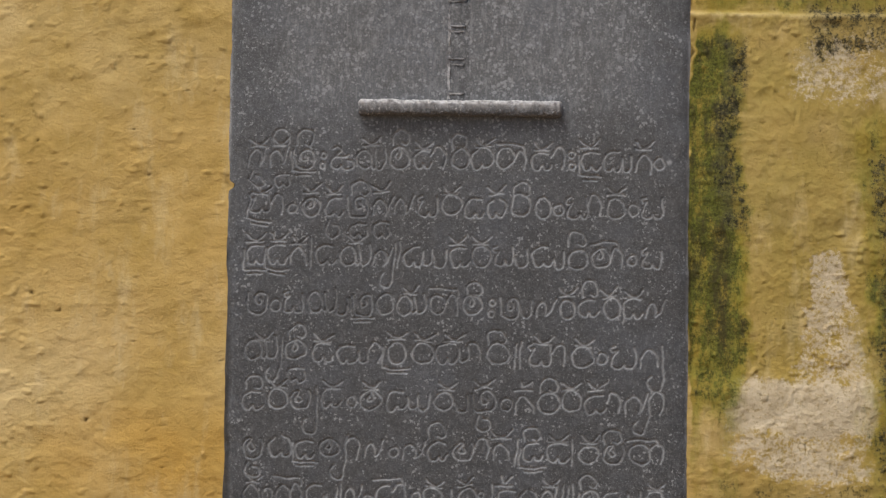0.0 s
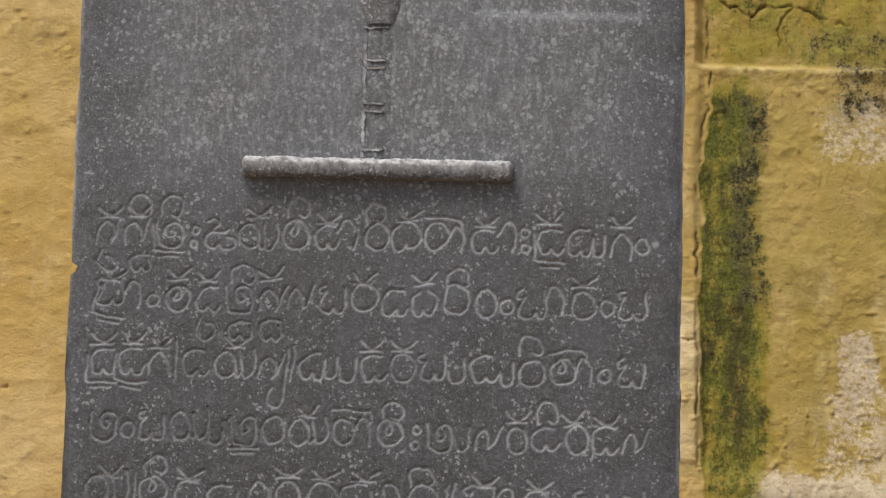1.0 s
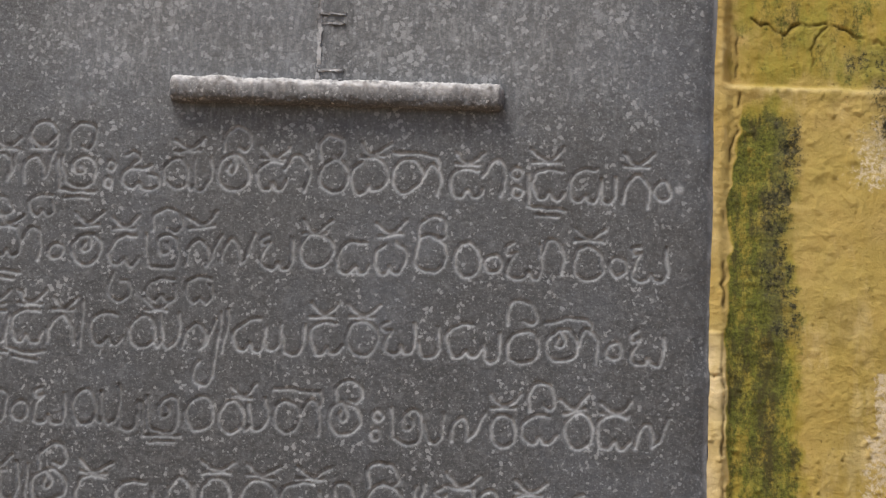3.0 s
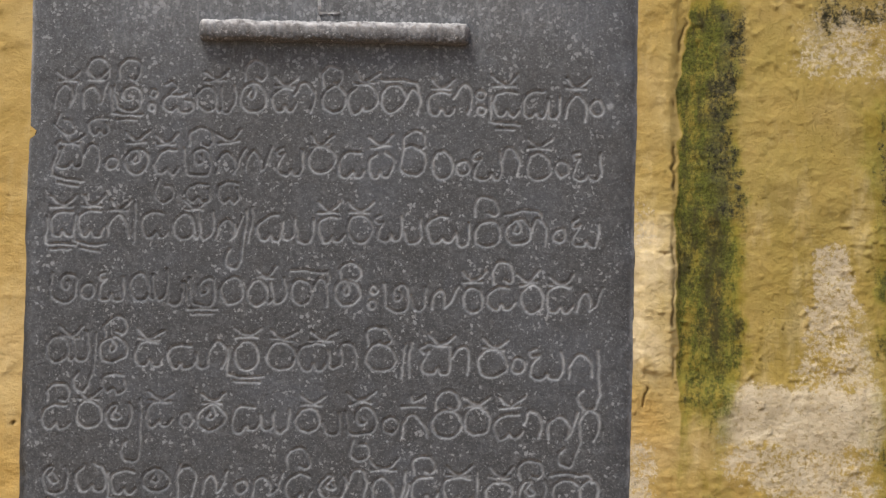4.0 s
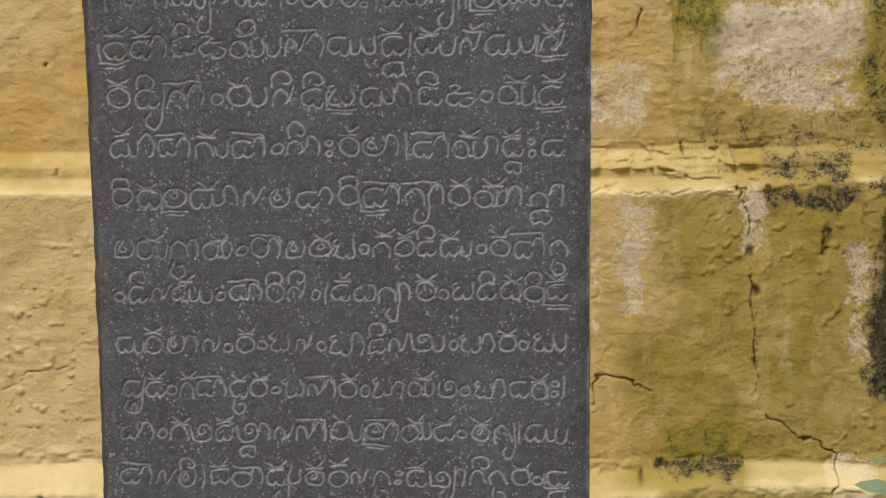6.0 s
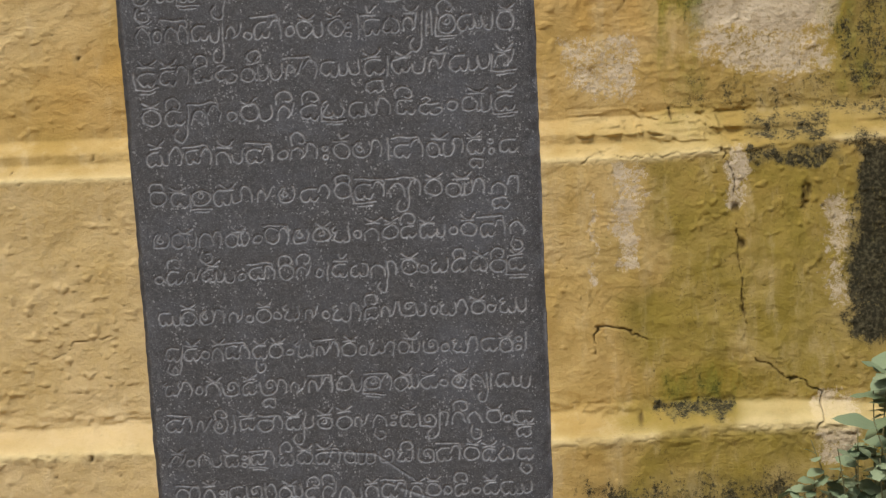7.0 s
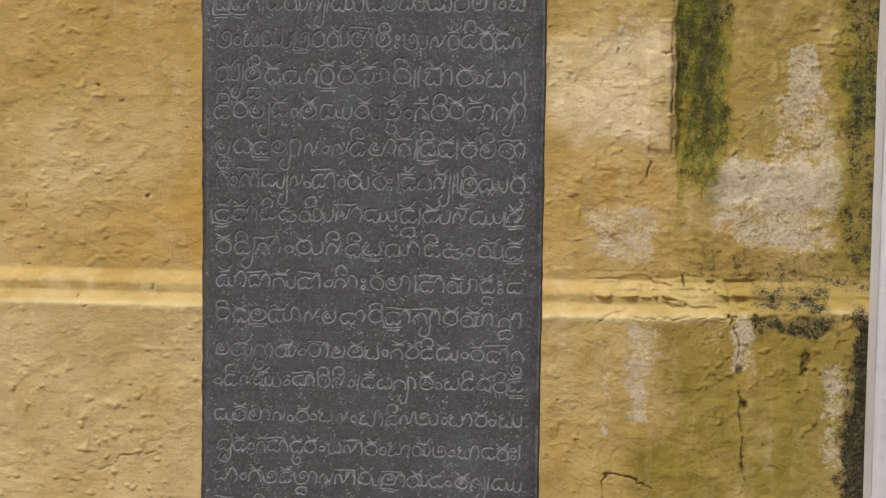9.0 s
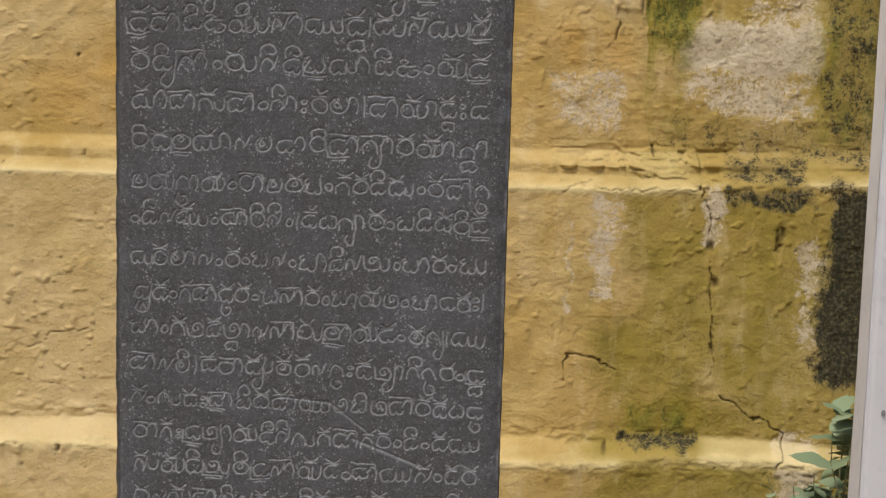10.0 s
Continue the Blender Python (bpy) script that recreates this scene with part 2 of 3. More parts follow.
# ---- helpers for shapes ----
def lattice(x, z, size, seed):
    """Smooth value noise from 0 to 1 at a size in metres."""
    table = np.random.RandomState(seed).rand(256, 256)
    u, v = x / size + 61.3, z / size + 37.7
    i, j = np.floor(u).astype(int), np.floor(v).astype(int)
    a, b = u - i, v - j
    a, b = a * a * (3 - 2 * a), b * b * (3 - 2 * b)
    g = lambda p, q: table[p % 256, q % 256]
    return (g(i, j) * (1 - a) + g(i + 1, j) * a) * (1 - b) + (g(i, j + 1) * (1 - a) + g(i + 1, j + 1) * a) * b


def layered(x, z, size, seed, octaves=4, gain=0.55):
    total, weight, out = 0.0, 1.0, np.zeros_like(x)
    for k in range(octaves):
        out += weight * lattice(x, z, size / 2**k, seed + k)
        total, weight = total + weight, weight * gain
    return out / total


def step(v, low, high):
    w = np.clip((v - low) / (high - low), 0, 1)
    return w * w * (3 - 2 * w)


def patch(x, z, x0, x1, z0, z1, soft=0.02):
    """1 inside a rectangle, fading over soft metres."""
    return step(x, x0 - soft, x0 + soft) * (1 - step(x, x1 - soft, x1 + soft)) * step(z, z0 - soft, z0 + soft) * (1 - step(z, z1 - soft, z1 + soft))


def near_line(x, z, points):
    """Distance to a broken line."""
    out = np.full(x.shape, 9.0)
    for (ax, az), (bx, bz) in zip(points, points[1:]):
        dx, dz = bx - ax, bz - az
        k = np.clip(((x - ax) * dx + (z - az) * dz) / (dx * dx + dz * dz), 0, 1)
        out = np.minimum(out, np.hypot(x - ax - k * dx, z - az - k * dz))
    return out


def mesh_from(name, verts, faces, material, layers=None, smooth=True):
    me = bpy.data.meshes.new(name)
    me.from_pydata([], [], [])
    me.vertices.add(len(verts))
    me.vertices.foreach_set("co", np.asarray(verts, np.float32).ravel())
    faces = np.asarray(faces, np.int32)
    me.loops.add(faces.size)
    me.loops.foreach_set("vertex_index", faces.ravel())
    me.polygons.add(len(faces))
    me.polygons.foreach_set("loop_start", np.arange(0, faces.size, faces.shape[1], dtype=np.int32))
    me.polygons.foreach_set("use_smooth", np.full(len(faces), smooth))
    for key, values in (layers or {}).items():
        me.attributes.new(key, "FLOAT", "POINT").data.foreach_set("value", np.asarray(values, np.float32).ravel())
    me.update(calc_edges=True)
    me.validate()
    me.materials.append(material)
    return me


def grid_faces(nx, nz):
    i = np.arange(nx * nz).reshape(nz, nx)
    return np.stack([i[:-1, :-1], i[:-1, 1:], i[1:, 1:], i[1:, :-1]], -1).reshape(-1, 4)


def part(name, bm, material, parent, label=""):
    me = bpy.data.meshes.new(name)
    bm.to_mesh(me)
    bm.free()
    me.materials.append(material)
    ob = new(name, me)
    ob.parent = parent
    return tagged(ob, label)


def block(bm, x0, x1, y0, y1, z0, z1, bevel=0.0, rough=0.0, cuts=0, tooth=60):
    """A box, bevelled and unevenly worn."""
    made = bmesh.ops.create_cube(bm, size=1)["verts"]
    for v in made:
        v.co = Vector(((x0 + x1) / 2 + v.co.x * (x1 - x0), (y0 + y1) / 2 + v.co.y * (y1 - y0), (z0 + z1) / 2 + v.co.z * (z1 - z0)))
    if cuts:
        bmesh.ops.subdivide_edges(bm, edges=bm.edges[:], cuts=cuts, use_grid_fill=True)
    if bevel:
        sharp = [e for e in bm.edges if len(e.link_faces) == 2 and e.calc_face_angle(0) > 1]
        bmesh.ops.bevel(bm, geom=sharp, offset=bevel, segments=2, affect="EDGES")
    if rough:
        for v in bm.verts:
            v.co += Vector((noise.noise(v.co * tooth), noise.noise(v.co * tooth + Vector((9, 0, 0))), noise.noise(v.co * tooth + Vector((0, 9, 0))))) * rough
    for f in bm.faces:
        f.smooth = True


# ---- the ground ----
def build_ground():
    bm = bmesh.new()
    bmesh.ops.create_grid(bm, x_segments=60, y_segments=60, size=1500)
    for v in bm.verts:
        v.co.x, v.co.y = math.copysign(abs(v.co.x / 1500) ** 3, v.co.x) * 1500, math.copysign(abs(v.co.y / 1500) ** 3, v.co.y) * 1500
    ob = part("ground", bm, SOIL, None)
    return tagged(ob, "bare trodden reddish soil of the courtyard", "ground", kind="structure")


build_ground()


# ---- the old plastered wall ----
def build_wall():
    """Battered wall of three courses, each lower one standing further out with a sloping top."""
    fine_x = np.concatenate([np.arange(-1.62, 0.30, 0.006), np.arange(0.30, 1.12, 0.003), np.arange(1.12, 1.38, 0.008)])
    fine_z = np.concatenate([np.arange(0.02, 0.3, 0.006), np.arange(0.3, 2.1, 0.0032), np.arange(2.1, 2.86, 0.0045)])
    xs = np.concatenate([np.linspace(-9, -1.66, 30), fine_x, np.linspace(1.42, 9, 30)])
    zs = np.concatenate([[-0.3], fine_z, np.linspace(2.9, 4.2, 12)])
    x, z = np.meshgrid(xs, zs)
    wob = layered(x, z, 0.35, 3, 4) - 0.5
    right = step(x, 0.568 + 0.02 * wob, 0.60 + 0.02 * wob)
    far = step(x, 0.45, 1.1)
    # heights of the two sloping shelves, which dip and rise a little along the wall
    top1 = 1.182 + 0.012 * far + 0.006 * wob
    low1 = 1.083 + 0.025 * far + 0.02 * wob * step(x, 0.2, 0.5)
    top2 = 0.388 + 0.035 * step(x, 0.3, 0.9) + 0.06 * wob
    low2 = 0.338 + 0.045 * step(x, 0.2, 0.9) + 0.04 * wob
    y = 2.463 - 0.031 * x + 0.13 * (z - 1.5) + 0.035
    y -= 0.047 * (1 - step(z, top1 - 0.042, top1)) + 0.045 * (1 - step(z, low1 - 0.003, low1 + 0.036))
    y -= 0.085 * (1 - step(z, low2, top2))
    # the rounded lip of each course
    lip1 = np.exp(-(((z - low1 + 0.004) / 0.011) ** 2))
    lip2 = np.exp(-(((z - low2 + 0.004) / 0.014) ** 2))
    y -= 0.002 * lip1 + 0.003 * lip2
    # the pilaster's broken edge, and the block beside it under a ledge
    above = step(z, 1.50, 1.58)
    y += 0.016 * right * above
    ledge = 2.562 + 0.012 * wob + 0.012 * (layered(x, z * 0, 0.05, 27, 3) - 0.5)
    y += 0.02 * right * step(z, ledge - 0.004, ledge + 0.008)
    y -= 0.006 * right * np.exp(-(((z - ledge + 0.012) / 0.014) ** 2)) * layered(x, z, 0.05, 17, 3) * 1.8
    seam_x = 0.578 + 0.024 * (lattice(x, z, 0.08, 91) - 0.5) + 0.012 * (lattice(x, z, 0.022, 93) - 0.5) + 0.028 * step(z, 2.3, 2.55)
    seam = np.abs(x - seam_x)
    groove = np.exp(-((seam / 0.003) ** 2)) * step(z, 1.54, 1.6) * step(layered(x * 0, z, 0.05, 15, 3), 0.38, 0.55)
    y += 0.007 * groove
    # raised flake with a broken outline at the pilaster's edge
    flake = patch(x + 0.03 * wob, z + 0.02 * wob, 0.535, 0.575, 1.87, 1.965, 0.004) + 0.8 * patch(x, z + 0.05 * wob, 0.50, 0.572, 1.575, 1.87, 0.008)
    y -= 0.008 * np.clip(flake, 0, 1)
    hump = layered(x, z, 0.055, 21, 3)
    y -= 0.0075 * (layered(x, z, 0.5, 33, 3) - 0.5) * 4 + 0.009 * (hump - 0.5)
    # trowelled, blistered surface: small bumps and pits
    blister = step(layered(x, z, 0.022, 57, 2), 0.66, 0.86) * step(layered(x, z, 0.3, 71, 3), 0.42, 0.62)
    y -= (0.0042 + 0.0016 * patch(x, z, -1.6, -0.55, 0.36, 0.85, 0.12)) * blister
    # thin broken scales of old coats, longer than high
    scale = layered(x * 0.45, z, 0.035, 95, 3)
    y -= 0.0012 * step(scale, 0.5, 0.6) * step(layered(x, z, 0.4, 98, 2), 0.45, 0.62) + 0.0008 * step(scale, 0.64, 0.68)
    # peeling scales, thickest beyond the pilaster and round its bare patches
    peel = step(x, 0.28, 0.36) * (0.55 + 0.45 * step(z, 1.15, 1.25))
    coat = layered(x * 0.9, z, 0.075, 421, 4, 0.6)
    y -= peel * (0.0013 * step(coat, 0.5, 0.54) + 0.0013 * step(coat, 0.6, 0.63) + 0.0016 * step(lattice(x, z, 0.013, 431), 0.62, 0.85) * step(layered(x, z, 0.12, 437, 3), 0.4, 0.6))
    pits = step(lattice(x, z, 0.016, 83), 0.955, 0.995) * step(layered(x, z, 0.25, 75, 2), 0.45, 0.6)
    y += 0.007 * pits
    ply = layered(x * 0.16 + 0.3 * wob, z + 0.05 * wob, 0.02, 401, 3)
    y += 0.012 * (step(ply, 0.42, 0.6) - 0.5) * patch(x, z, 0.34, 0.8, 1.09, 1.20, 0.02)
    y += 0.02 * (layered(x * 0.4, z, 0.03, 407, 4, 0.65) - 0.5) * np.maximum(patch(x, z, -3, 1.4, 0.33, 0.44, 0.02), patch(x, z, 0.7, 1.4, 1.08, 1.22, 0.02))
    # cracks
    jit = lambda k: 0.012 * (lattice(x, z, 0.014, k) - 0.5) + 0.014 * (lattice(x, z, 0.035, k + 3) - 0.5) + 0.03 * (lattice(x, z, 0.12, k + 7) - 0.5)
    lines = [
        ([(0.742, 1.09), (0.775, 1.0), (0.778, 0.87), (0.786, 0.62), (0.79, 0.56), (0.84, 0.52), (0.90, 0.47), (0.985, 0.435), (0.98, 0.39), (0.945, 0.34)], 0.002, 0.85),
        ([(0.394, 0.552), (0.394, 0.632), (0.45, 0.636), (0.526, 0.592)], 0.0026, 0.8),
        ([(0.36, 1.075), (0.53, 1.082), (0.74, 1.092)], 0.0028, 0.45),
        ([(0.61, 2.75), (0.70, 2.70), (0.82, 2.72), (0.95, 2.68)], 0.004, 0.8),
        ([(0.83, 2.72), (0.79, 2.62)], 0.003, 0.6),
        ([(-0.97, 0.66), (-1.06, 0.64), (-1.13, 0.58)], 0.003, 0.5),
        ([(-1.236, 2.29), (-1.225, 2.14)], 0.0022, 0.4),
        ([(0.488, 1.475), (0.502, 1.50), (0.508, 1.525)], 0.0022, 0.8),
        ([(0.612, 1.215), (0.622, 1.18)], 0.005, 1.0),
        ([(0.97, 1.0), (0.966, 0.965), (0.956, 0.93)], 0.007, 0.9),
    ]
    crack = np.zeros_like(x)
    for k, (points, wide, deep) in enumerate(lines):
        d = near_line(x + jit(101 + k), z + jit(141 + k), points)
        line = np.exp(-((d / (wide * (0.45 + 0.6 * lattice(x, z, 0.02, 191 + k)))) ** 2)) * step(lattice(x, z, 0.03, 171 + k), 0.05 if k == 1 else 0.18, 0.2 if k == 1 else 0.45)
        y -= 0.0025 * np.exp(-((d / 0.012) ** 2)) * step(lattice(x, z, 0.05, 181 + k), 0.4, 0.7) * deep
        crack = np.maximum(crack, line * deep)
    for hx, hz, size in ((0.5, 0.373, 0.007), (-1.005, 0.336, 0.009), (0.776, 0.935, 0.012), (0.782, 0.84, 0.011), (0.786, 0.66, 0.011), (0.742, 1.085, 0.008), (-1.216, 1.76, 0.006), (-1.21, 2.19, 0.005), (-1.03, 1.40, 0.006), (-1.22, 1.095, 0.004), (-1.19, 1.075, 0.004), (0.97, 0.98, 0.012), (0.96, 0.945, 0.013)):
        hole = np.exp(-(((x - hx + jit(231)) / (size * 0.75)) ** 2 + ((z - hz + jit(237)) / (size * 1.2)) ** 2) ** 1.5)
        crack = np.maximum(crack, hole * 0.95)
    y += 0.012 * crack
    # stains and coats
    r1, r2 = layered(x, z, 0.12, 201, 4) - 0.5, layered(x, z, 0.3, 211, 4) - 0.5
    wx, wz = x, z
    x = x + 0.10 * (layered(wx, wz, 0.16, 301, 5, 0.7) - 0.5) + 0.013 * (lattice(wx, wz, 0.018, 303) - 0.5)
    z = z + 0.10 * (layered(wx, wz, 0.16, 311, 5, 0.7) - 0.5) + 0.013 * (lattice(wx, wz, 0.018, 313) - 0.5)
    spire = step(x, 0.928 - (1.906 - z) * 0.22 - 0.015, 0.928 - (1.906 - z) * 0.22 + 0.02) * (1 - step(x, 1.0 + (1.906 - z) * 0.24 - 0.02, 1.0 + (1.906 - z) * 0.24 + 0.02)) * step(z, 1.5, 1.56) * (1 - step(z, 1.88, 1.92))
    bare = np.maximum.reduce([
        patch(x, z, 0.682, 1.077, 1.40, 1.556, 0.03), 0.66 * patch(x, z, 0.67, 1.08, 1.29, 1.42, 0.04), spire * 0.62, 0.6 * patch(x, z, 0.30, 0.55, 1.235, 1.415, 0.03),
        0.78 * patch(x, z, 0.44, 0.526, 0.76, 1.06, 0.025), 0.72 * patch(x, z, 0.752, 0.815, 0.92, 1.09, 0.022),
        0.68 * patch(x, z, 1.0, 1.08, 0.66, 0.98, 0.035), 0.62 * patch(x, z, 0.37, 0.40, 0.72, 0.98, 0.015), 0.85 * patch(x, z, 0.96, 1.09, 0.28, 0.43, 0.03),
        0.62 * patch(x, z, 0.33, 0.50, 2.45, 2.75, 0.05), 0.55 * patch(x, z, 0.88, 1.3, 2.3, 2.5, 0.06), 0.5 * patch(x, z, 0.36, 0.52, 1.85, 2.0, 0.04)])
    bare = np.clip(bare * 0.95 + 0.5 * r1, 0, 1) * (bare > 0.02)
    # the algae strip: sharp along the pilaster's edge, fading the other way
    strip = step(wx, seam_x + 0.004, seam_x + 0.016) * (1 - step(x, 0.69 + 0.03 * r1, 0.775 + 0.05 * r1)) * patch(x, z, 0.3, 1.3, 1.2, 2.53, 0.045)
    strip = strip * (0.3 + 0.46 * step(z, 1.22, 1.7) + 0.08 * step(z, 1.9, 2.2) + 0.6 * r2)
    moss = np.maximum.reduce([
        strip, 0.7 * patch(x, z, 1.06, 1.3, 1.62, 1.9, 0.06), 0.42 * patch(x, z, 1.04, 1.3, 1.2, 2.3, 0.06), 0.3 * patch(x, z, 0.60, 0.72, 1.12, 1.4, 0.05),
        0.45 * patch(x, z, 0.61, 1.3, 2.56, 2.9, 0.04), 0.5 * patch(x, z, 0.55, 0.78, 0.42, 0.52, 0.05)])
    soot = np.maximum.reduce([
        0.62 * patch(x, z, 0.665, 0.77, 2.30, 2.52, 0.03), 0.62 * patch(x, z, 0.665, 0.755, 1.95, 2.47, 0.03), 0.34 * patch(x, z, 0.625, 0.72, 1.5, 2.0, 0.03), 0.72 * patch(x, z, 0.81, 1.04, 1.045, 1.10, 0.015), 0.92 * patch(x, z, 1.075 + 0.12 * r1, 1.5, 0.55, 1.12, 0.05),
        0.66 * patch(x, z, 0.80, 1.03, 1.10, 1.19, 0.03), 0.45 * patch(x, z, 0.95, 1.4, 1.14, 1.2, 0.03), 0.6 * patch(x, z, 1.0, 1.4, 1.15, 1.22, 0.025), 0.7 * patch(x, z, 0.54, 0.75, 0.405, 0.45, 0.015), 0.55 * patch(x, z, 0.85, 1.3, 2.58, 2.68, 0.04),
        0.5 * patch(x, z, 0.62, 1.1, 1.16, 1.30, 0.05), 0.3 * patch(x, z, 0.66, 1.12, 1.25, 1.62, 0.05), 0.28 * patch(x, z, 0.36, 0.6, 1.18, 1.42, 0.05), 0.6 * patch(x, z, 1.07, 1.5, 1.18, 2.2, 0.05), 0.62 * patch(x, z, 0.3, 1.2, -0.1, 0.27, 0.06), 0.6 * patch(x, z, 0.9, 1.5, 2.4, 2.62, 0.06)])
    cream = np.clip(patch(wx, z + 0.3 * r2, 0.2, 0.572, 1.56, 1.95, 0.05) * (0.7 + 2.2 * r1) + 0.62 * patch(x, z, -3, 0.1, 0.2, 1.07, 0.05) * (0.7 + r2), 0, 1)
    x, z = wx, wz
    # pale paint where shelves, lips and the ledge would catch light from above
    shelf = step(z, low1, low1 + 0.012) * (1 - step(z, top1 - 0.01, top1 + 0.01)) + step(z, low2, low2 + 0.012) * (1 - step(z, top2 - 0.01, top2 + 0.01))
    lit_lip = np.clip(np.where(z > 0.7, 0.03 + 0.3 * step(x, 0.3, 0.4), 0.02 + 0.6 * step(x, 0.74, 0.8) * (0.8 + r1)) * shelf * (1 - 0.95 * step(x, 0.66, 0.8) * step(z, 0.7, 0.8)) + 0.9 * lip1 * (1 - step(x, 0.7, 0.8) * (1 - step(x, 1.0, 1.06))) + 0.9 * lip2 * (1 - 0.8 * patch(x, z, 0.54, 0.75, 0.2, 0.6, 0.02)), 0, 1)
    lit_lip = np.maximum(lit_lip, 0.4 * right * np.exp(-(((z - ledge + 0.006) / 0.006) ** 2)))
    xo = x + 0.45 * r2 + 0.2 * r1
    olive = np.clip(step(xo, 0.34, 0.72) * 0.6 + step(xo, 0.28, 0.62) * (1 - step(z, 1.0, 1.1)) * 0.8 + 0.5 * r2, 0, 1) * step(xo, 0.26, 0.55) * step(x, 0.1, 0.3)
    deep = np.clip(1.6 * (layered(x, z, 0.6, 231, 3) - 0.52), 0, 1) + 0.5 * patch(x, z, -1.5, -0.2, 1.18, 1.42, 0.08) * np.clip(0.8 + 2 * r2, 0, 1) + 0.55 * patch(x, z, 0.36, 0.56, 1.40, 1.53, 0.04)
    layers = {"bare": bare, "moss": moss, "soot": soot, "cream": cream, "lit_lip": lit_lip, "olive": olive, "deep": np.clip(deep, 0, 1), "crack": np.clip(crack * 0.85 + 0.8 * groove + 0.5 * pits, 0, 1)}
    y += 0.0015 * step(bare, 0.4, 0.6)
    nx, nz = len(xs), len(zs)
    front = np.stack([x, y, z], -1).reshape(-1, 3)
    # sides, top and back give the wall its thickness
    i = np.arange(nx * nz).reshape(nz, nx)
    rim = np.concatenate([i[0, :-1], i[:-1, -1], i[-1, :0:-1], i[:0:-1, 0]])
    back = front[rim].copy()
    back[:, 1] = 3.6
    n0, m = len(front), len(rim)
    k = np.arange(m)
    sides = np.stack([rim[k], n0 + k, n0 + (k + 1) % m, rim[(k + 1) % m]], -1)
    verts = np.concatenate([front, back, [[-9, 3.6, -0.3], [9, 3.6, -0.3], [9, 3.6, 4.2], [-9, 3.6, 4.2]]])
    b = len(verts) - 4
    faces = np.concatenate([grid_faces(nx, nz), sides, [[b + 3, b + 2, b + 1, b]]])
    pad = len(verts) - n0
    layers = {key: np.concatenate([v.ravel(), np.zeros(pad)]) for key, v in layers.items()}
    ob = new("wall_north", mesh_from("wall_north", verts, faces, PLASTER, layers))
    return tagged(ob, "ochre limewashed old plaster wall, stepped courses, mossy and peeling", "wall", kind="structure")


build_wall()


# ---- the inscribed slab ----
HALF, THICK, TOP = 0.24, 0.15, 2.56
# Height of each line and its signs: small letters are the bodies of the archaic letters, the other marks the
# signs joined to them (^ head stroke, _ flat head, i e vowel loops, A U side strokes, Y R V D signs hung below).
LINES = [
    (1.888, "s^V s^iD kiR h j y^ ti d^A ri v^ r_A d^A h d^R m g^o"),
    (1.838, "b^RA o t^ d^V kiD s^D n b r^ d v^ ri ro bA r^ o b"),
    (1.786, "d^R d^R g^| d y^ sY| mU d^ r^ bU dU ri t_A o b"),
    (1.737, "k o b yU kR r y^ r_A ti h kU n r^ di r^ d^ n"),
    (1.687, "y^Y tiD d^ mA r^R r^ m^A ri || b^A r^ o b gY"),
    (1.637, "di r^ lY d^ o t^ mU r^U k^V o ge ri r^ d^A sYA"),
    (1.587, "lV v dR tYA n o n di lA g^| diR d^| r^ li r_A"),
    (1.540, "g^o g_A dUY no d_A o r^U r^h | de v s^Y || tiR mU r^"),
    (1.493, "d^R d^A di j y^iU n_A mU d^D| d^U ne mU s^R"),
    (1.446, "r^ diY g_A o r^U si di bR mA di j o y^ d^R"),
    (1.398, "m^A d_A g^U d_A o siA h re lA | d_A y^A d^D h d"),
    (1.350, "ri d^ tR m^A n l dA ri dR_A gY_A r^ y^A gDA"),
    (1.300, "l y^ gVA y^ o r_A l t^ b o g^ r^ di d^U o r^ d_A gV"),
    (1.257, "o di n m^U o d_A ri si o | de v gYA r^ o b di v^ ri d^R"),
    (1.207, "m r^ lA n o r^ o b n o bA di n kU o bA r^ o bU"),
    (1.163, "dYV d^ o g^ d_A d^V r^ o b n_A r^ o bA y^ k o bA d r^h|"),
    (1.120, "bA o g^ k d^ kDA n n_A r^U tR_A y^ d^ o t^ gY| mU"),
    (1.075, "d_A n li | d^ r_A d^YU t^ r^ n gV h d^ kYA gi gV r^ o dRD"),
    (1.031, "s^ o gU d^ h dR_A bi v^ d^A yU k bi k d_A r^ d^ v dV"),
    (0.988, "r_A g^ h dR kYA y^ di si gU g^ d_A g^ r^ o di o d^ mU"),
    (0.946, "s^U y^ di kRU ti dR n_A y^ d^ o d_A mU n^ o d^ r^"),
    (0.904, "r^ n y^ d_A li n g^ o b di r^ mA y^ gV o d_A ri b"),
]


def slab_edge(z, side):
    """How far the slab's side is chipped in at a height."""
    zz = np.asarray(z, float)
    k = 40 if side < 0 else 50
    return (0.0042 if side < 0 else 0.0028) * (layered(zz * 0, zz, 0.03, k, 3) - 0.4) + 0.007 * step(lattice(zz * 0, zz, 0.022, k + 5), 0.86, 1.0) + 0.003 * (lattice(zz * 0, zz, 0.3, k + 9) - 0.5)


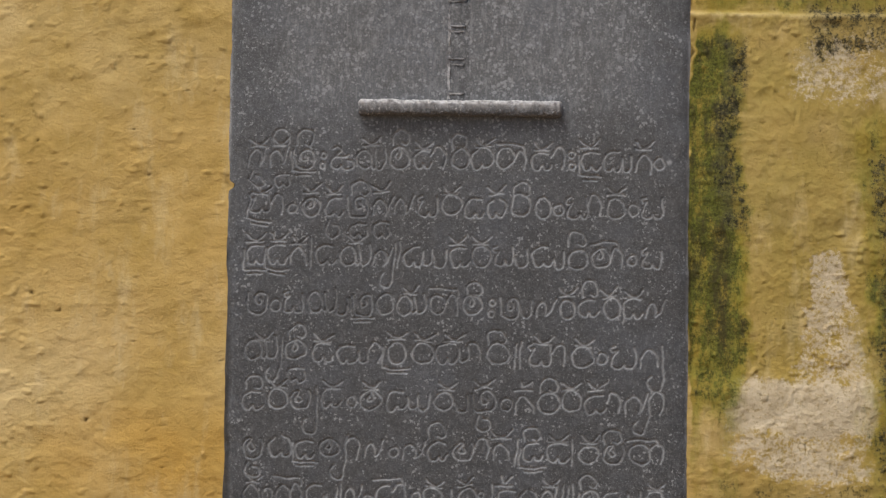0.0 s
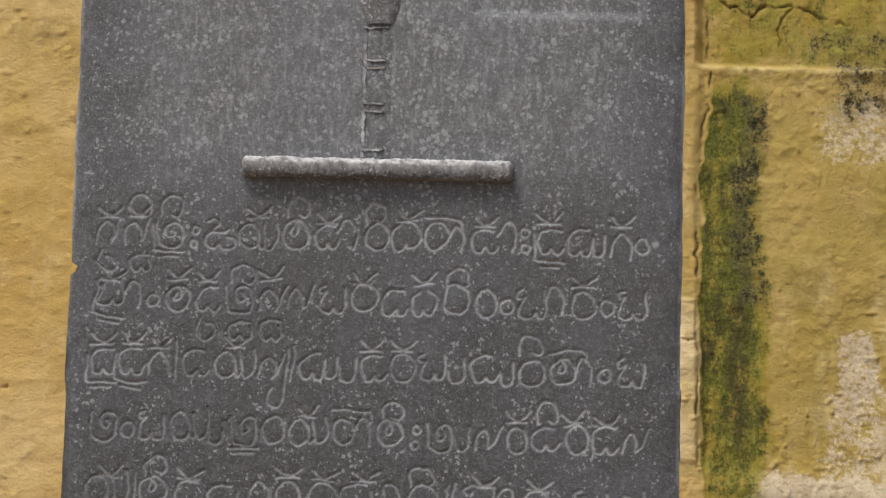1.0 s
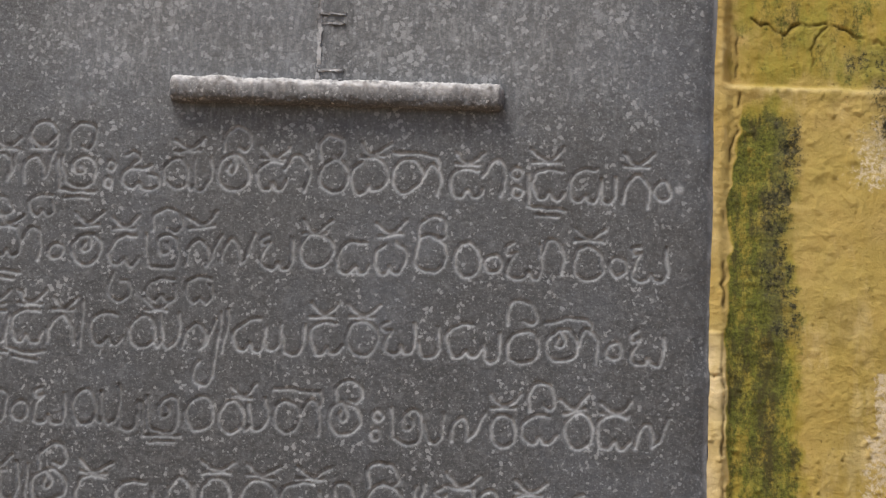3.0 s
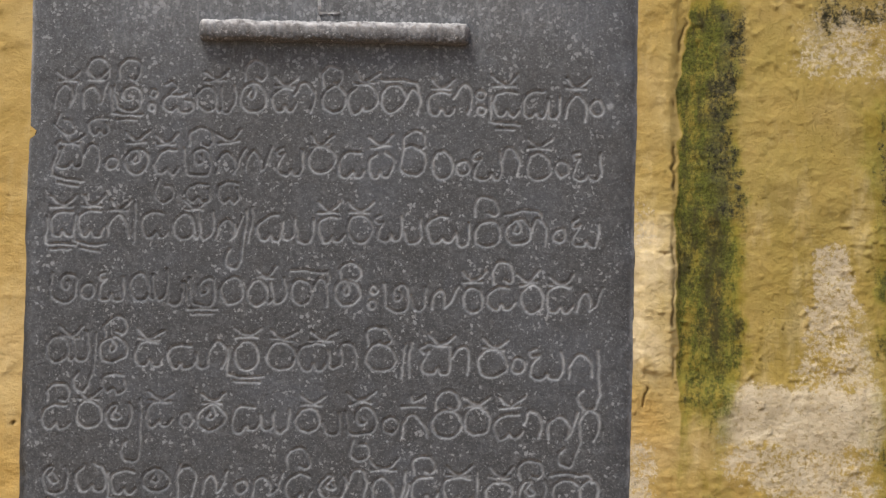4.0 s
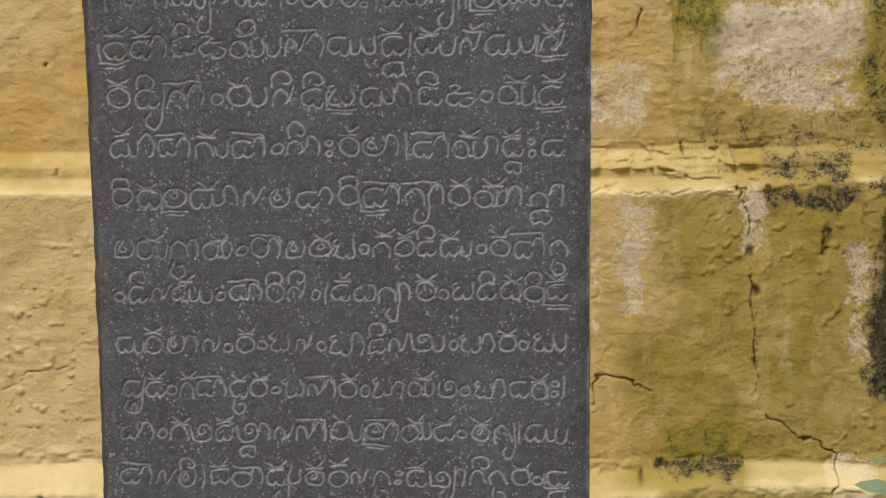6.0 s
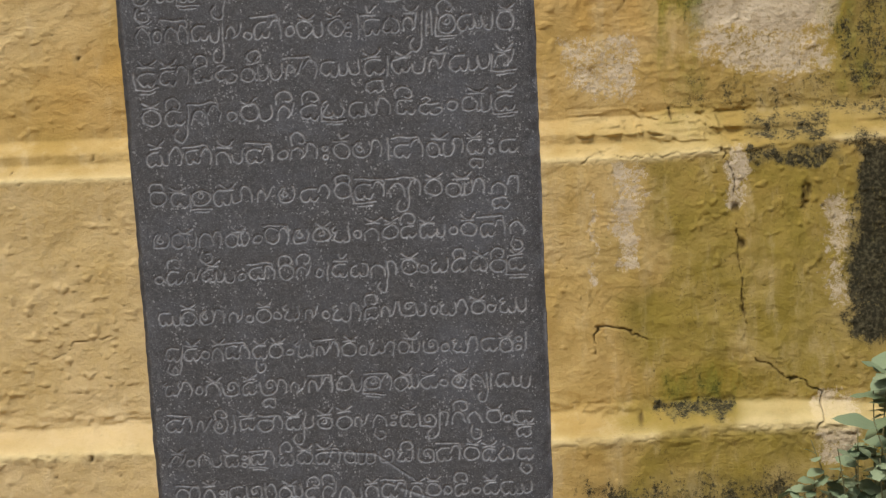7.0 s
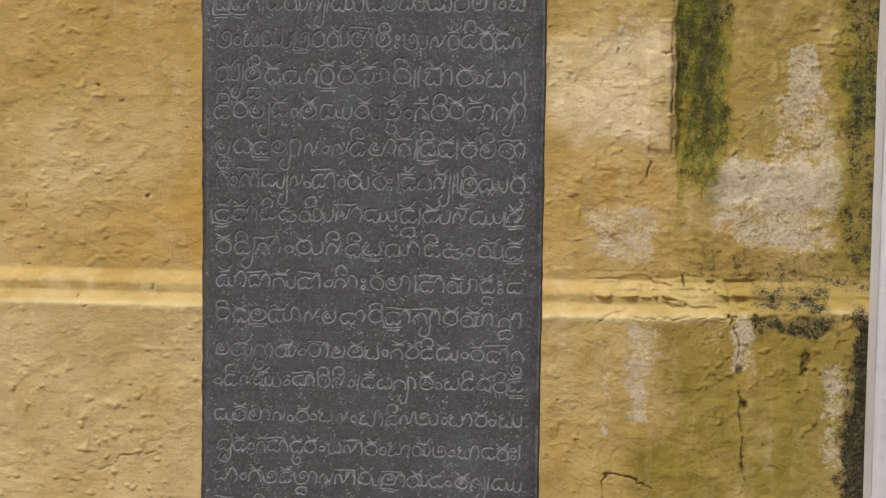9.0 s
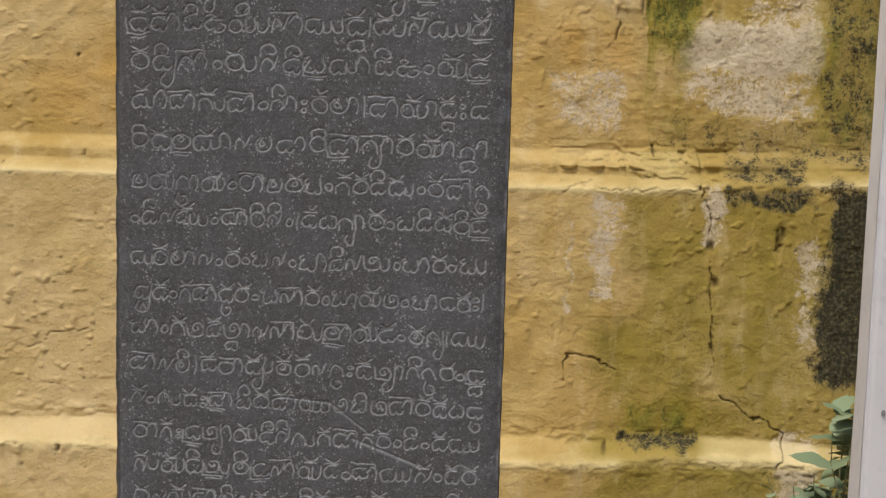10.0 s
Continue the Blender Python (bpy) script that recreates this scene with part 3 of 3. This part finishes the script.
def face_shape(x, z):
    """The dressed front face: its depth, and how far it is pecked and worn."""
    rim = HALF - np.abs(x)
    chamfer = np.clip(1 - (x + HALF) / (0.009 + 0.007 * (layered(x * 0, z, 0.04, 19, 3) - 0.5)), 0, 1) * step(1.95 - z, 0, 0.5)
    y = 0.007 * chamfer * (0.7 + 0.6 * lattice(x, z, 0.008, 20)) + 0.005 * np.exp(-rim / 0.0035) + 0.004 * np.exp(-rim / 0.012) * lattice(x, z, 0.02, 5)
    y += 0.0006 * (layered(x, z, 0.05, 7, 3) - 0.5) + 0.0005 * (layered(x, z, 0.012, 8, 2) - 0.5)
    # the ground round the relief is pecked away a little, up to a fine raised line
    sunk = step(z, 1.90, 1.97) * (1 - step(np.abs(x), 0.15, 0.225))
    y += 0.0007 * sunk * (0.6 + 0.8 * layered(x, z, 0.01, 12, 2))
    y += 0.003 * step(z, 2.061, 2.063) * step(x, 0.07, 0.08) * (1 - step(x, 0.2, 0.21))
    pecked = np.clip(sunk * (0.45 + 0.8 * layered(x, z, 0.1, 14, 3)) + 0.25 * step(z, 1.7, 2.0), 0, 1)
    worn_lit = 0.55 * np.exp(-rim / 0.0022) + 0.9 * step(rim, 0.004, 0.001) * lattice(x, z, 0.01, 16)
    # scratch marks across the lower lines
    scratch = np.exp(-((near_line(x, z, [(-0.03, 1.035), (0.03, 1.03), (0.07, 1.0)]) / 0.0014) ** 2)) + np.exp(-((near_line(x, z, [(0.06, 0.985), (0.14, 0.955)]) / 0.002) ** 2))
    dot = np.exp(-(np.hypot(x - 0.2185, z - 1.884) / 0.0028) ** 4)
    worn_lit = np.clip(worn_lit + 0.6 * scratch + dot, 0, 1)
    # darker on the left chamfer and in patches near the rim
    dark_edge = np.clip(chamfer * 2.5, 0, 1) + 0.6 * np.exp(-rim / 0.004) * step(lattice(x, z, 0.02, 22), 0.45, 0.8)
    return y + 0.0015 * scratch, pecked, worn_lit * (1 - 0.7 * np.clip(chamfer * 2, 0, 1)), np.clip(dark_edge, 0, 1)


def face_grid(us, zs):
    u, z = np.meshgrid(us, zs)
    x = u * (HALF - np.where(u < 0, slab_edge(z, -1), slab_edge(z, 1)) * np.abs(u) ** 6)
    y, pecked, worn_lit, dark_edge = face_shape(x, z)
    return x, y, z, pecked, worn_lit, dark_edge


TEXT_LOW, TEXT_HIGH = 0.8824, 1.92


def build_slab():
    stone = new("inscribed_slab")
    tagged(stone, "tall dark granite slab with incised lines of old script and carved bar", "stone slab")
    # front above and below the lettered field, with sides, top and back
    us = np.linspace(-1, 1, 601)
    verts, faces, pecks, wears, dark_edges, start = [], [], [], [], [], 0
    for zs in (np.linspace(0, TEXT_LOW, 40), np.linspace(TEXT_HIGH, TOP, 200)):
        x, y, z, pecked, worn_lit, dark_edge = face_grid(us, zs)
        verts.append(np.stack([x, y, z], -1).reshape(-1, 3))
        faces.append(grid_faces(len(us), len(zs)) + start)
        pecks.append(pecked.ravel()), wears.append(worn_lit.ravel()), dark_edges.append(dark_edge.ravel())
        start += x.size
    zs = np.arange(0, TOP + 0.001, 0.004)
    zs[-1] = TOP
    for side in (-1.0, 1.0):
        x, y, z, _, worn_lit, dark_edge = face_grid(np.array([side]), zs)
        depth = np.array([0.0, 0.01, 0.03, 0.07, 1.0])[None, :]
        px = np.repeat(x, 5, 1)
        py = y + depth * (THICK - y)
        rough = 0.003 * (layered(py, np.repeat(z, 5, 1), 0.02, 18, 3) - 0.5) * (depth > 0) * (depth < 1)
        verts.append(np.stack([px + rough, py, np.repeat(z, 5, 1)], -1).reshape(-1, 3))
        f = grid_faces(5, len(zs)) + start
        faces.append(f if side > 0 else f[:, ::-1])
        pecks.append(np.zeros(px.size)), wears.append((np.repeat(worn_lit, 5, 1) * (depth < 0.02)).ravel()), dark_edges.append(np.full(px.size, 0.7))
        start += px.size
    box = np.array([[-HALF, 0.002, TOP], [HALF, 0.002, TOP], [HALF, THICK, TOP], [-HALF, THICK, TOP], [-HALF, THICK, 0], [HALF, THICK, 0]])
    verts.append(box)
    faces.append(np.array([[0, 1, 2, 3], [3, 2, 5, 4]]) + start)
    pecks.append(np.zeros(6)), wears.append(np.zeros(6)), dark_edges.append(np.zeros(6))
    body = new("body", mesh_from("slab_body", np.concatenate(verts), np.concatenate(faces), GRANITE, {"pecked": np.concatenate(pecks), "worn_lit": np.concatenate(wears), "dark_edge": np.concatenate(dark_edges)}))
    body.parent = stone
    return stone


slab = build_slab()


def build_relief():
    bm = bmesh.new()
    rings = []
    for x in np.linspace(-0.1045, 0.1075, 220):
        end = min(1.0, (0.1075 - x + 0.001) / 0.004, (x + 0.1045 + 0.001) / 0.004) ** 0.5
        ring = []
        for a in np.linspace(-0.15, math.pi + 0.15, 20):
            chip = 1 + 0.12 * noise.noise(Vector((x * 60, a * 0.8, 2))) + 0.1 * noise.noise(Vector((x * 330, a * 7, 5))) + 0.07 * noise.noise(Vector((x * 600, a * 12, 9)))
            ring.append(bm.verts.new((x, 0.003 - 0.0135 * abs(math.sin(a)) ** 0.4 * (1 if math.sin(a) > 0 else -0.4) * chip * end, 1.9375 + 0.008 * math.copysign(abs(math.cos(a)) ** 0.45, math.cos(a)) * chip * (0.4 + 0.6 * end))))
        rings.append(ring)
    for a, b in zip(rings, rings[1:]):
        for k in range(19):
            bm.faces.new((a[k], a[k + 1], b[k + 1], b[k])).smooth = True
    bm.faces.new(rings[0]), bm.faces.new(rings[-1][::-1])
    bmesh.ops.recalc_face_normals(bm, faces=bm.faces[:])
    bar = part("carved_bar", bm, RELIEF, slab, "raised horizontal bar, upper edge painted pale like lit stone")
    # pale by height: light from above painted onto the bar's top
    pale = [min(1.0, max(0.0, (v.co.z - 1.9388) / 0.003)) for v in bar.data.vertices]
    bar.data.attributes.new("worn_lit", "FLOAT", "POINT").data.foreach_set("value", np.array(pale, np.float32))
    bm = bmesh.new()
    block(bm, -0.0112, 0.0112, 0.0004, 0.004, 1.942, 2.052, 0.0012, 0.0007, 14, 300)
    staff = part("carved_staff", bm, GRANITE, slab, "low upright shaft with paired cross rings")
    peck = staff.data.attributes.new("pecked", "FLOAT", "POINT")
    peck.data.foreach_set("value", np.full(len(staff.data.vertices), 0.62, np.float32))
    # the shaft's left edge, a pale strip imitating light from the upper left
    bm = bmesh.new()
    block(bm, -0.0126, -0.0098, -0.0001, 0.003, 1.946, 2.05, 0.0006, 0.0016, 40, 260)
    part("edge", bm, PALE, staff)
    for z, wide in ((1.953, 0.0115), (1.9835, 0.0105), (1.9895, 0.0115), (2.018, 0.0105), (2.024, 0.0112), (2.050, 0.013)):
        bm = bmesh.new()
        block(bm, -wide, wide * 0.5, -0.0005, 0.001, z - 0.0011, z + 0.0011, 0.0006, 0.0012, 6, 330)
        part("ring", bm, PALE, staff)
    # the cup on top of the shaft
    bm = bmesh.new()
    rings = []
    for k, (r, h) in enumerate(((0.0115, 2.053), (0.0135, 2.056), (0.0165, 2.064), (0.0175, 2.074), (0.0185, 2.086))):
        rings.append([bm.verts.new((r * math.cos(a), 0.003 - 0.0055 * math.sin(a), h)) for a in np.linspace(0, math.pi, 11)])
    for a, b in zip(rings, rings[1:]):
        for k in range(10):
            bm.faces.new((a[k], a[k + 1], b[k + 1], b[k])).smooth = True
    bm.faces.new(rings[-1])
    part("carved_cup", bm, RELIEF, slab, "small cup-shaped finial in low relief")


build_relief()

# Bodies of the letters: width, then strokes; "o" is a ring (middle and radii), the rest are points of a smooth line.
BODIES = {
    "r": (1.0, "o .5 .46 .48 .46"),
    "d": (1.02, ".86 .82 .45 .86 .1 .7 0 .38 .14 .05 .38 .02 .52 .2 .64 .03 .85 .02 1 .24"),
    "v": (1.1, ".34 .84 .06 .62 .02 .25 .2 .02 .44 .04 .55 .2 .66 .03 .9 .05 1.06 .36 .98 .76 .7 .92"),
    "m": (1.5, ".8 .86 .4 .86 .1 .7 0 .38 .15 .05 .38 .02 .52 .2 .64 .03 .84 .04 .96 .3 1 .62; 1 .5 1.06 .1 1.26 .02 1.45 .2 1.5 .72"),
    "y": (1.55, "o .4 .42 .39 .42; .75 .2 .88 .02 1 .16; 1 .84 1 .3 1.12 .02 1.38 .1 1.52 .5 1.46 .92"),
    "n": (1.0, "0 .05 .05 .5 .28 .74 .5 .52 .53 .1; .53 .1 .76 .34 .96 .92"),
    "g": (0.9, "0 0 .05 .5 .4 .82 .78 .52 .86 0"),
    "s": (1.0, "0 0 .05 .5 .38 .8 .68 .55 .62 .1; .62 .1 .8 .36 .98 .95"),
    "t": (1.1, "o .52 .45 .51 .45; .52 .88 .64 .6 .5 .42 .34 .5 .42 .66"),
    "l": (1.1, ".45 .66 .56 .45 .36 .36 .22 .56 .42 .88 .18 .84 0 .5 .15 .08 .5 0 .85 .15 .99 .6 .9 .92"),
    "b": (1.15, ".2 .96 0 .86 .1 .68 .3 .74 .1 .45 .05 .15 .25 .02 .48 .05 .58 .2 .7 .03 .95 .06 1.06 .4 1 .88"),
    "j": (1.2, ".12 .9 .3 1 .5 .82 .3 .62 .62 .56 .98 .66; .34 .6 .06 .44 .04 .14 .28 0 .5 .16 .6 .02 .84 -.02 1.1 .1 1.14 .34 .9 .4"),
    "k": (1.15, "0 .86 .08 .2 .3 0 .86 0 1.08 .3 1 .8 .7 .92 .42 .72 .5 .4 .76 .46 .7 .66"),
    "o": (0.56, "o .27 .36 .25 .25"),
    "h": (0.5, "o .22 .12 .16 .14; o .22 .64 .16 .14"),
    "|": (0.26, ".1 -.12 .13 1.12"),
    "A": (0.62, "-.12 .55 .08 .96 .38 .92 .52 .5 .45 .04"),
    "U": (0.62, "-.06 .46 .04 .08 .3 0 .5 .2 .55 .8"),
}
# Signs placed from the middle of the letter before them.
SIGNS = {
    "^": "-.42 1.34 -.12 1.1 .14 1.09 .5 1.38; -.4 1.0 .36 1.01",
    "_": "-.55 1.14 .2 1.16 .92 1.16; .92 1.16 1.0 1.0 .98 .8",
    "i": "-.4 .94 -.42 1.36 -.1 1.62 .28 1.54 .42 1.18 .26 .98 .06 1.06",
    "e": "-.45 1.08 .42 1.1; -.12 1.52 .06 1.26 .4 1.5",
    "V": "-.3 -.2 -.42 -.66 -.1 -.98 .26 -.8 .2 -.44 -.06 -.4",
    "D": ".4 -.36 0 -.32 -.34 -.44 -.4 -.72 -.2 -.96 0 -.82 .2 -.98 .44 -.8 .4 -.5",
    "R": "-.66 .7 -.68 .2 -.66 -.2; -.66 -.2 -.1 -.23 .6 -.22; -.4 -.4 .4 -.41",
}


def stroke_points(text):
    """The strokes of a sign, finely sampled."""
    out = []
    for stroke in text.split(";"):
        words = stroke.split()
        if words[0] == "o":
            cx, cz, rx, rz = map(float, words[1:])
            a = np.linspace(0.3, math.tau + 0.25, 90)
            out.append(np.stack([cx + rx * np.cos(a), cz + rz * np.sin(a)], -1))
            continue
        p = np.array(words, float).reshape(-1, 2)
        p = np.concatenate([2 * p[:1] - p[1:2], p, 2 * p[-1:] - p[-2:-1]])
        u = np.linspace(0, 1, 24)[:, None]
        for a, b, c, d in zip(p, p[1:], p[2:], p[3:]):
            out.append(0.5 * (2 * b + (c - a) * u + (2 * a - 5 * b + 4 * c - d) * u**2 + (3 * b - a - 3 * c + d) * u**3))
    return np.concatenate(out)


def set_line(text):
    """Sets one line, sign by sign; gives each sign's points in body heights and the line's length."""
    out, pen, middle = [], 0.0, 0.0
    for letter in text:
        if letter == " ":
            pen += 0.1
        elif letter in BODIES:
            wide, strokes = BODIES[letter]
            out.append((pen, stroke_points(strokes)))
            if letter not in "AU|":
                middle = pen + wide / 2
            pen += wide + 0.08
        elif letter == "Y":
            tail = stroke_points(".12 1.05 .1 .3 .06 -.5 -.14 -.98 -.5 -.96 -.62 -.62 -.42 -.36")
            out.append((pen, tail))
            pen += 0.2
        else:
            out.append((middle, stroke_points(SIGNS[letter])))
    return out, pen


def build_inscription():
    """Cuts the letters into the slab's face: one strip of the face for each line."""
    rnd = random.Random(7)
    cell = 0.0008
    us = np.linspace(-1, 1, 601)
    columns = us * HALF
    bounds = [TEXT_HIGH] + [(a[0] + b[0]) / 2 - 0.004 for a, b in zip(LINES, LINES[1:])] + [TEXT_LOW]
    ladder = [np.linspace(low, high, int(round((high - low) / cell)) + 1) for high, low in zip(bounds, bounds[1:])]
    rows = np.concatenate([k[:-1] for k in ladder[::-1]] + [[TEXT_HIGH]])
    gap = np.full((len(rows), len(us)), 0.01)
    for row, (z, text) in enumerate(LINES):
        signs, wide = set_line(text)
        body = 0.0225 - 0.0052 * step(1.9 - z, 0.1, 0.75)
        x0, x1 = -0.217 + rnd.uniform(-0.003, 0.003), 0.219 + rnd.uniform(-0.004, 0.002)
        run = (x1 - x0) / wide
        tilt = rnd.uniform(-0.006, 0.004)
        for dx, points in signs:
            p = points * rnd.uniform(0.94, 1.06)
            lean = rnd.uniform(-0.08, 0.08)
            px = x0 + dx * run + p[:, 0] * run - lean * p[:, 1] * body
            pz = z - 0.6 * body + rnd.uniform(-0.0012, 0.0012) + tilt * dx * run + p[:, 1] * body + lean * p[:, 0] * body
            px, pz = px + 0.003 * (lattice(px, pz, 0.012, 61) - 0.5) + 0.001 * (lattice(px, pz, 0.003, 63) - 0.5), pz + 0.003 * (lattice(px, pz, 0.012, 67) - 0.5) + 0.001 * (lattice(px, pz, 0.003, 69) - 0.5)
            for ax, az in zip(px, pz):
                i, j = int((ax + HALF) / cell), int(np.searchsorted(rows, az))
                i0, i1, j0, j1 = max(i - 3, 0), i + 5, max(j - 4, 0), j + 4
                if i0 >= len(us) or j0 >= len(rows):
                    continue
                d = np.hypot(columns[None, i0:i1] - ax, rows[j0:j1, None] - az)
                np.minimum(gap[j0:j1, i0:i1], d, out=gap[j0:j1, i0:i1])
    x, y, z, pecked, worn_lit, dark_edge = face_grid(us, rows)
    depth = 0.5 + 0.8 * layered(x, z, 0.02, 77, 3)
    groove = np.exp(-((gap / 0.00105) ** 2))
    y = y + 0.0014 * groove * depth
    cut = (1 - step(gap, 0.0006, 0.0019)) * np.clip(0.2 + 1.5 * (layered(x, z, 0.04, 79, 3) - 0.1) * (0.75 + 0.35 * step(x, -0.2, 0.15)) * (0.95 + 0.6 * step(1.75 - z, 0, 0.35)), 0.25, 1)
    top = len(rows) - 1
    for row, zs in enumerate(ladder):
        n = len(zs)
        pick = slice(top - n + 1, top + 1)
        top -= n - 1
        block_of = lambda k: k[pick].ravel()
        verts = np.stack([block_of(x), block_of(y), block_of(z)], -1)
        me = mesh_from("inscription_line", verts, grid_faces(len(us), n), GRANITE, {"pecked": block_of(pecked), "worn_lit": block_of(worn_lit), "dark_edge": block_of(dark_edge), "cut": block_of(cut)})
        ob = new("inscription_line", me)
        ob.parent = slab
        tagged(ob, "dark granite face with a line of pale incised old script")


build_inscription()


# ---- the white post ----
def build_post():
    post = new("white_slab")
    post.location = (0.813, 0.648, 0)
    tagged(post, "plain white painted upright stone slab with grey scuffs", "stone slab")
    bm = bmesh.new()
    block(bm, 0.0, 0.34, -0.08, 0.0, 0.0, 2.7, 0.006, 0.0015, 24)
    part("body", bm, WHITE, post)
    rnd = random.Random(3)
    for _ in range(7):
        bm = bmesh.new()
        cx, cz, w, h = rnd.uniform(0.012, 0.1), rnd.uniform(0.5, 1.5), rnd.uniform(0.002, 0.005), rnd.uniform(0.004, 0.014)
        rim = [bm.verts.new((cx + w * math.cos(a) * rnd.uniform(0.6, 1.2), -0.0835, cz + h * math.sin(a) * rnd.uniform(0.6, 1.2))) for a in np.linspace(0, math.tau, 10)[:-1]]
        bm.faces.new(rim)
        made = bmesh.ops.extrude_face_region(bm, geom=bm.faces[:])["geom"]
        bmesh.ops.translate(bm, verts=[v for v in made if isinstance(v, bmesh.types.BMVert)], vec=(0, 0.006, 0))
        part("scuff", bm, SCUFF, post, "small dark grey scuff")
    return post


build_post()


# ---- weeds at the foot of the wall ----
def leaf_mesh(name, lobes):
    """A soft leaf, folded along its midrib, with a wavy or lobed outline."""
    bm = bmesh.new()
    rows = 9
    left, mid, right = [], [], []
    for k in range(rows):
        t = k / (rows - 1)
        w = 0.36 * math.sin(math.pi * min(1, t * 0.93 + 0.06)) ** 0.8 * (1 + lobes * 0.35 * math.cos(t * math.pi * 5))
        drop = -0.22 * t * t
        mid.append(bm.verts.new((0, t, drop)))
        left.append(bm.verts.new((-w, t - 0.05, drop + 0.1 * w + 0.02 * math.sin(t * 14))))
        right.append(bm.verts.new((w, t - 0.05, drop + 0.1 * w + 0.02 * math.cos(t * 13))))
    for k in range(rows - 1):
        bm.faces.new((left[k], mid[k], mid[k + 1], left[k + 1])).smooth = True
        bm.faces.new((mid[k], right[k], right[k + 1], mid[k + 1])).smooth = True
    me = bpy.data.meshes.new(name)
    bm.to_mesh(me)
    bm.free()
    me.materials.append(LEAF)
    return me


LEAVES = [leaf_mesh("leaf", 0.0), leaf_mesh("leaf", 0.6)]


def stem_mesh(points, r0, r1):
    bm = bmesh.new()
    rings = []
    for k, p in enumerate(points):
        r = r0 + (r1 - r0) * k / (len(points) - 1)
        rings.append([bm.verts.new((p.x + r * math.cos(a), p.y + r * math.sin(a), p.z)) for a in np.linspace(0, math.tau, 7)[:-1]])
    for a, b in zip(rings, rings[1:]):
        for k in range(6):
            bm.faces.new((a[k], a[(k + 1) % 6], b[(k + 1) % 6], b[k])).smooth = True
    return bm


def build_weed(x, y, tall, spread, count, size, seed, label):
    rnd = random.Random(seed)
    weed = new("weed")
    weed.location = (x, y, 0)
    tagged(weed, label, "weed", "weeds at the foot of the wall")
    stems = 4
    for s in range(stems):
        turn, out = rnd.uniform(0, math.tau), spread * rnd.uniform(0.35, 1.0)
        h = tall * rnd.uniform(0.7, 1.0)
        way = [Vector((math.cos(turn) * out * (k / 7) ** 1.4, math.sin(turn) * out * 0.6 * (k / 7) ** 1.4, h * k / 7 - 0.01)) for k in range(8)]
        part("stem", stem_mesh(way, 0.0035, 0.0012), STEM, weed)
        for k in range(count):
            t = rnd.uniform(0.3, 1.0) * 7
            a, b = way[int(min(t, 6))], way[int(min(t, 6)) + 1]
            at = a.lerp(b, t - int(min(t, 6)))
            ob = new("leaf", LEAVES[rnd.random() < 0.4])
            ob.parent = weed
            g = size * rnd.uniform(0.6, 1.15)
            ob.matrix_basis = Matrix.LocRotScale(at, Euler((rnd.uniform(-0.5, 0.6), rnd.uniform(-0.4, 0.4), rnd.uniform(0, math.tau))), Vector((g, g, g)))
    return weed


for args in (
    (1.06, 1.92, 0.66, 0.12, 9, 0.09, 1, "leafy green weed with pale stems against the wall"),
    (1.14, 1.80, 0.70, 0.16, 10, 0.095, 2, "leafy green weed with pale stems against the wall"),
    (1.00, 1.86, 0.50, 0.15, 16, 0.052, 3, "low leafy green weed at the foot of the wall"),
    (0.90, 1.88, 0.40, 0.15, 16, 0.048, 4, "low leafy green weed at the foot of the wall"),
    (1.24, 1.90, 0.76, 0.15, 9, 0.095, 5, "leafy green weed with pale stems against the wall"),
    (1.04, 1.72, 0.42, 0.16, 16, 0.055, 6, "low leafy green weed at the foot of the wall"),
    (0.80, 1.90, 0.27, 0.12, 12, 0.045, 7, "low leafy green weed at the foot of the wall"),
    (1.12, 1.95, 0.64, 0.17, 12, 0.085, 8, "leafy green weed with pale stems against the wall"),
):
    build_weed(*args)
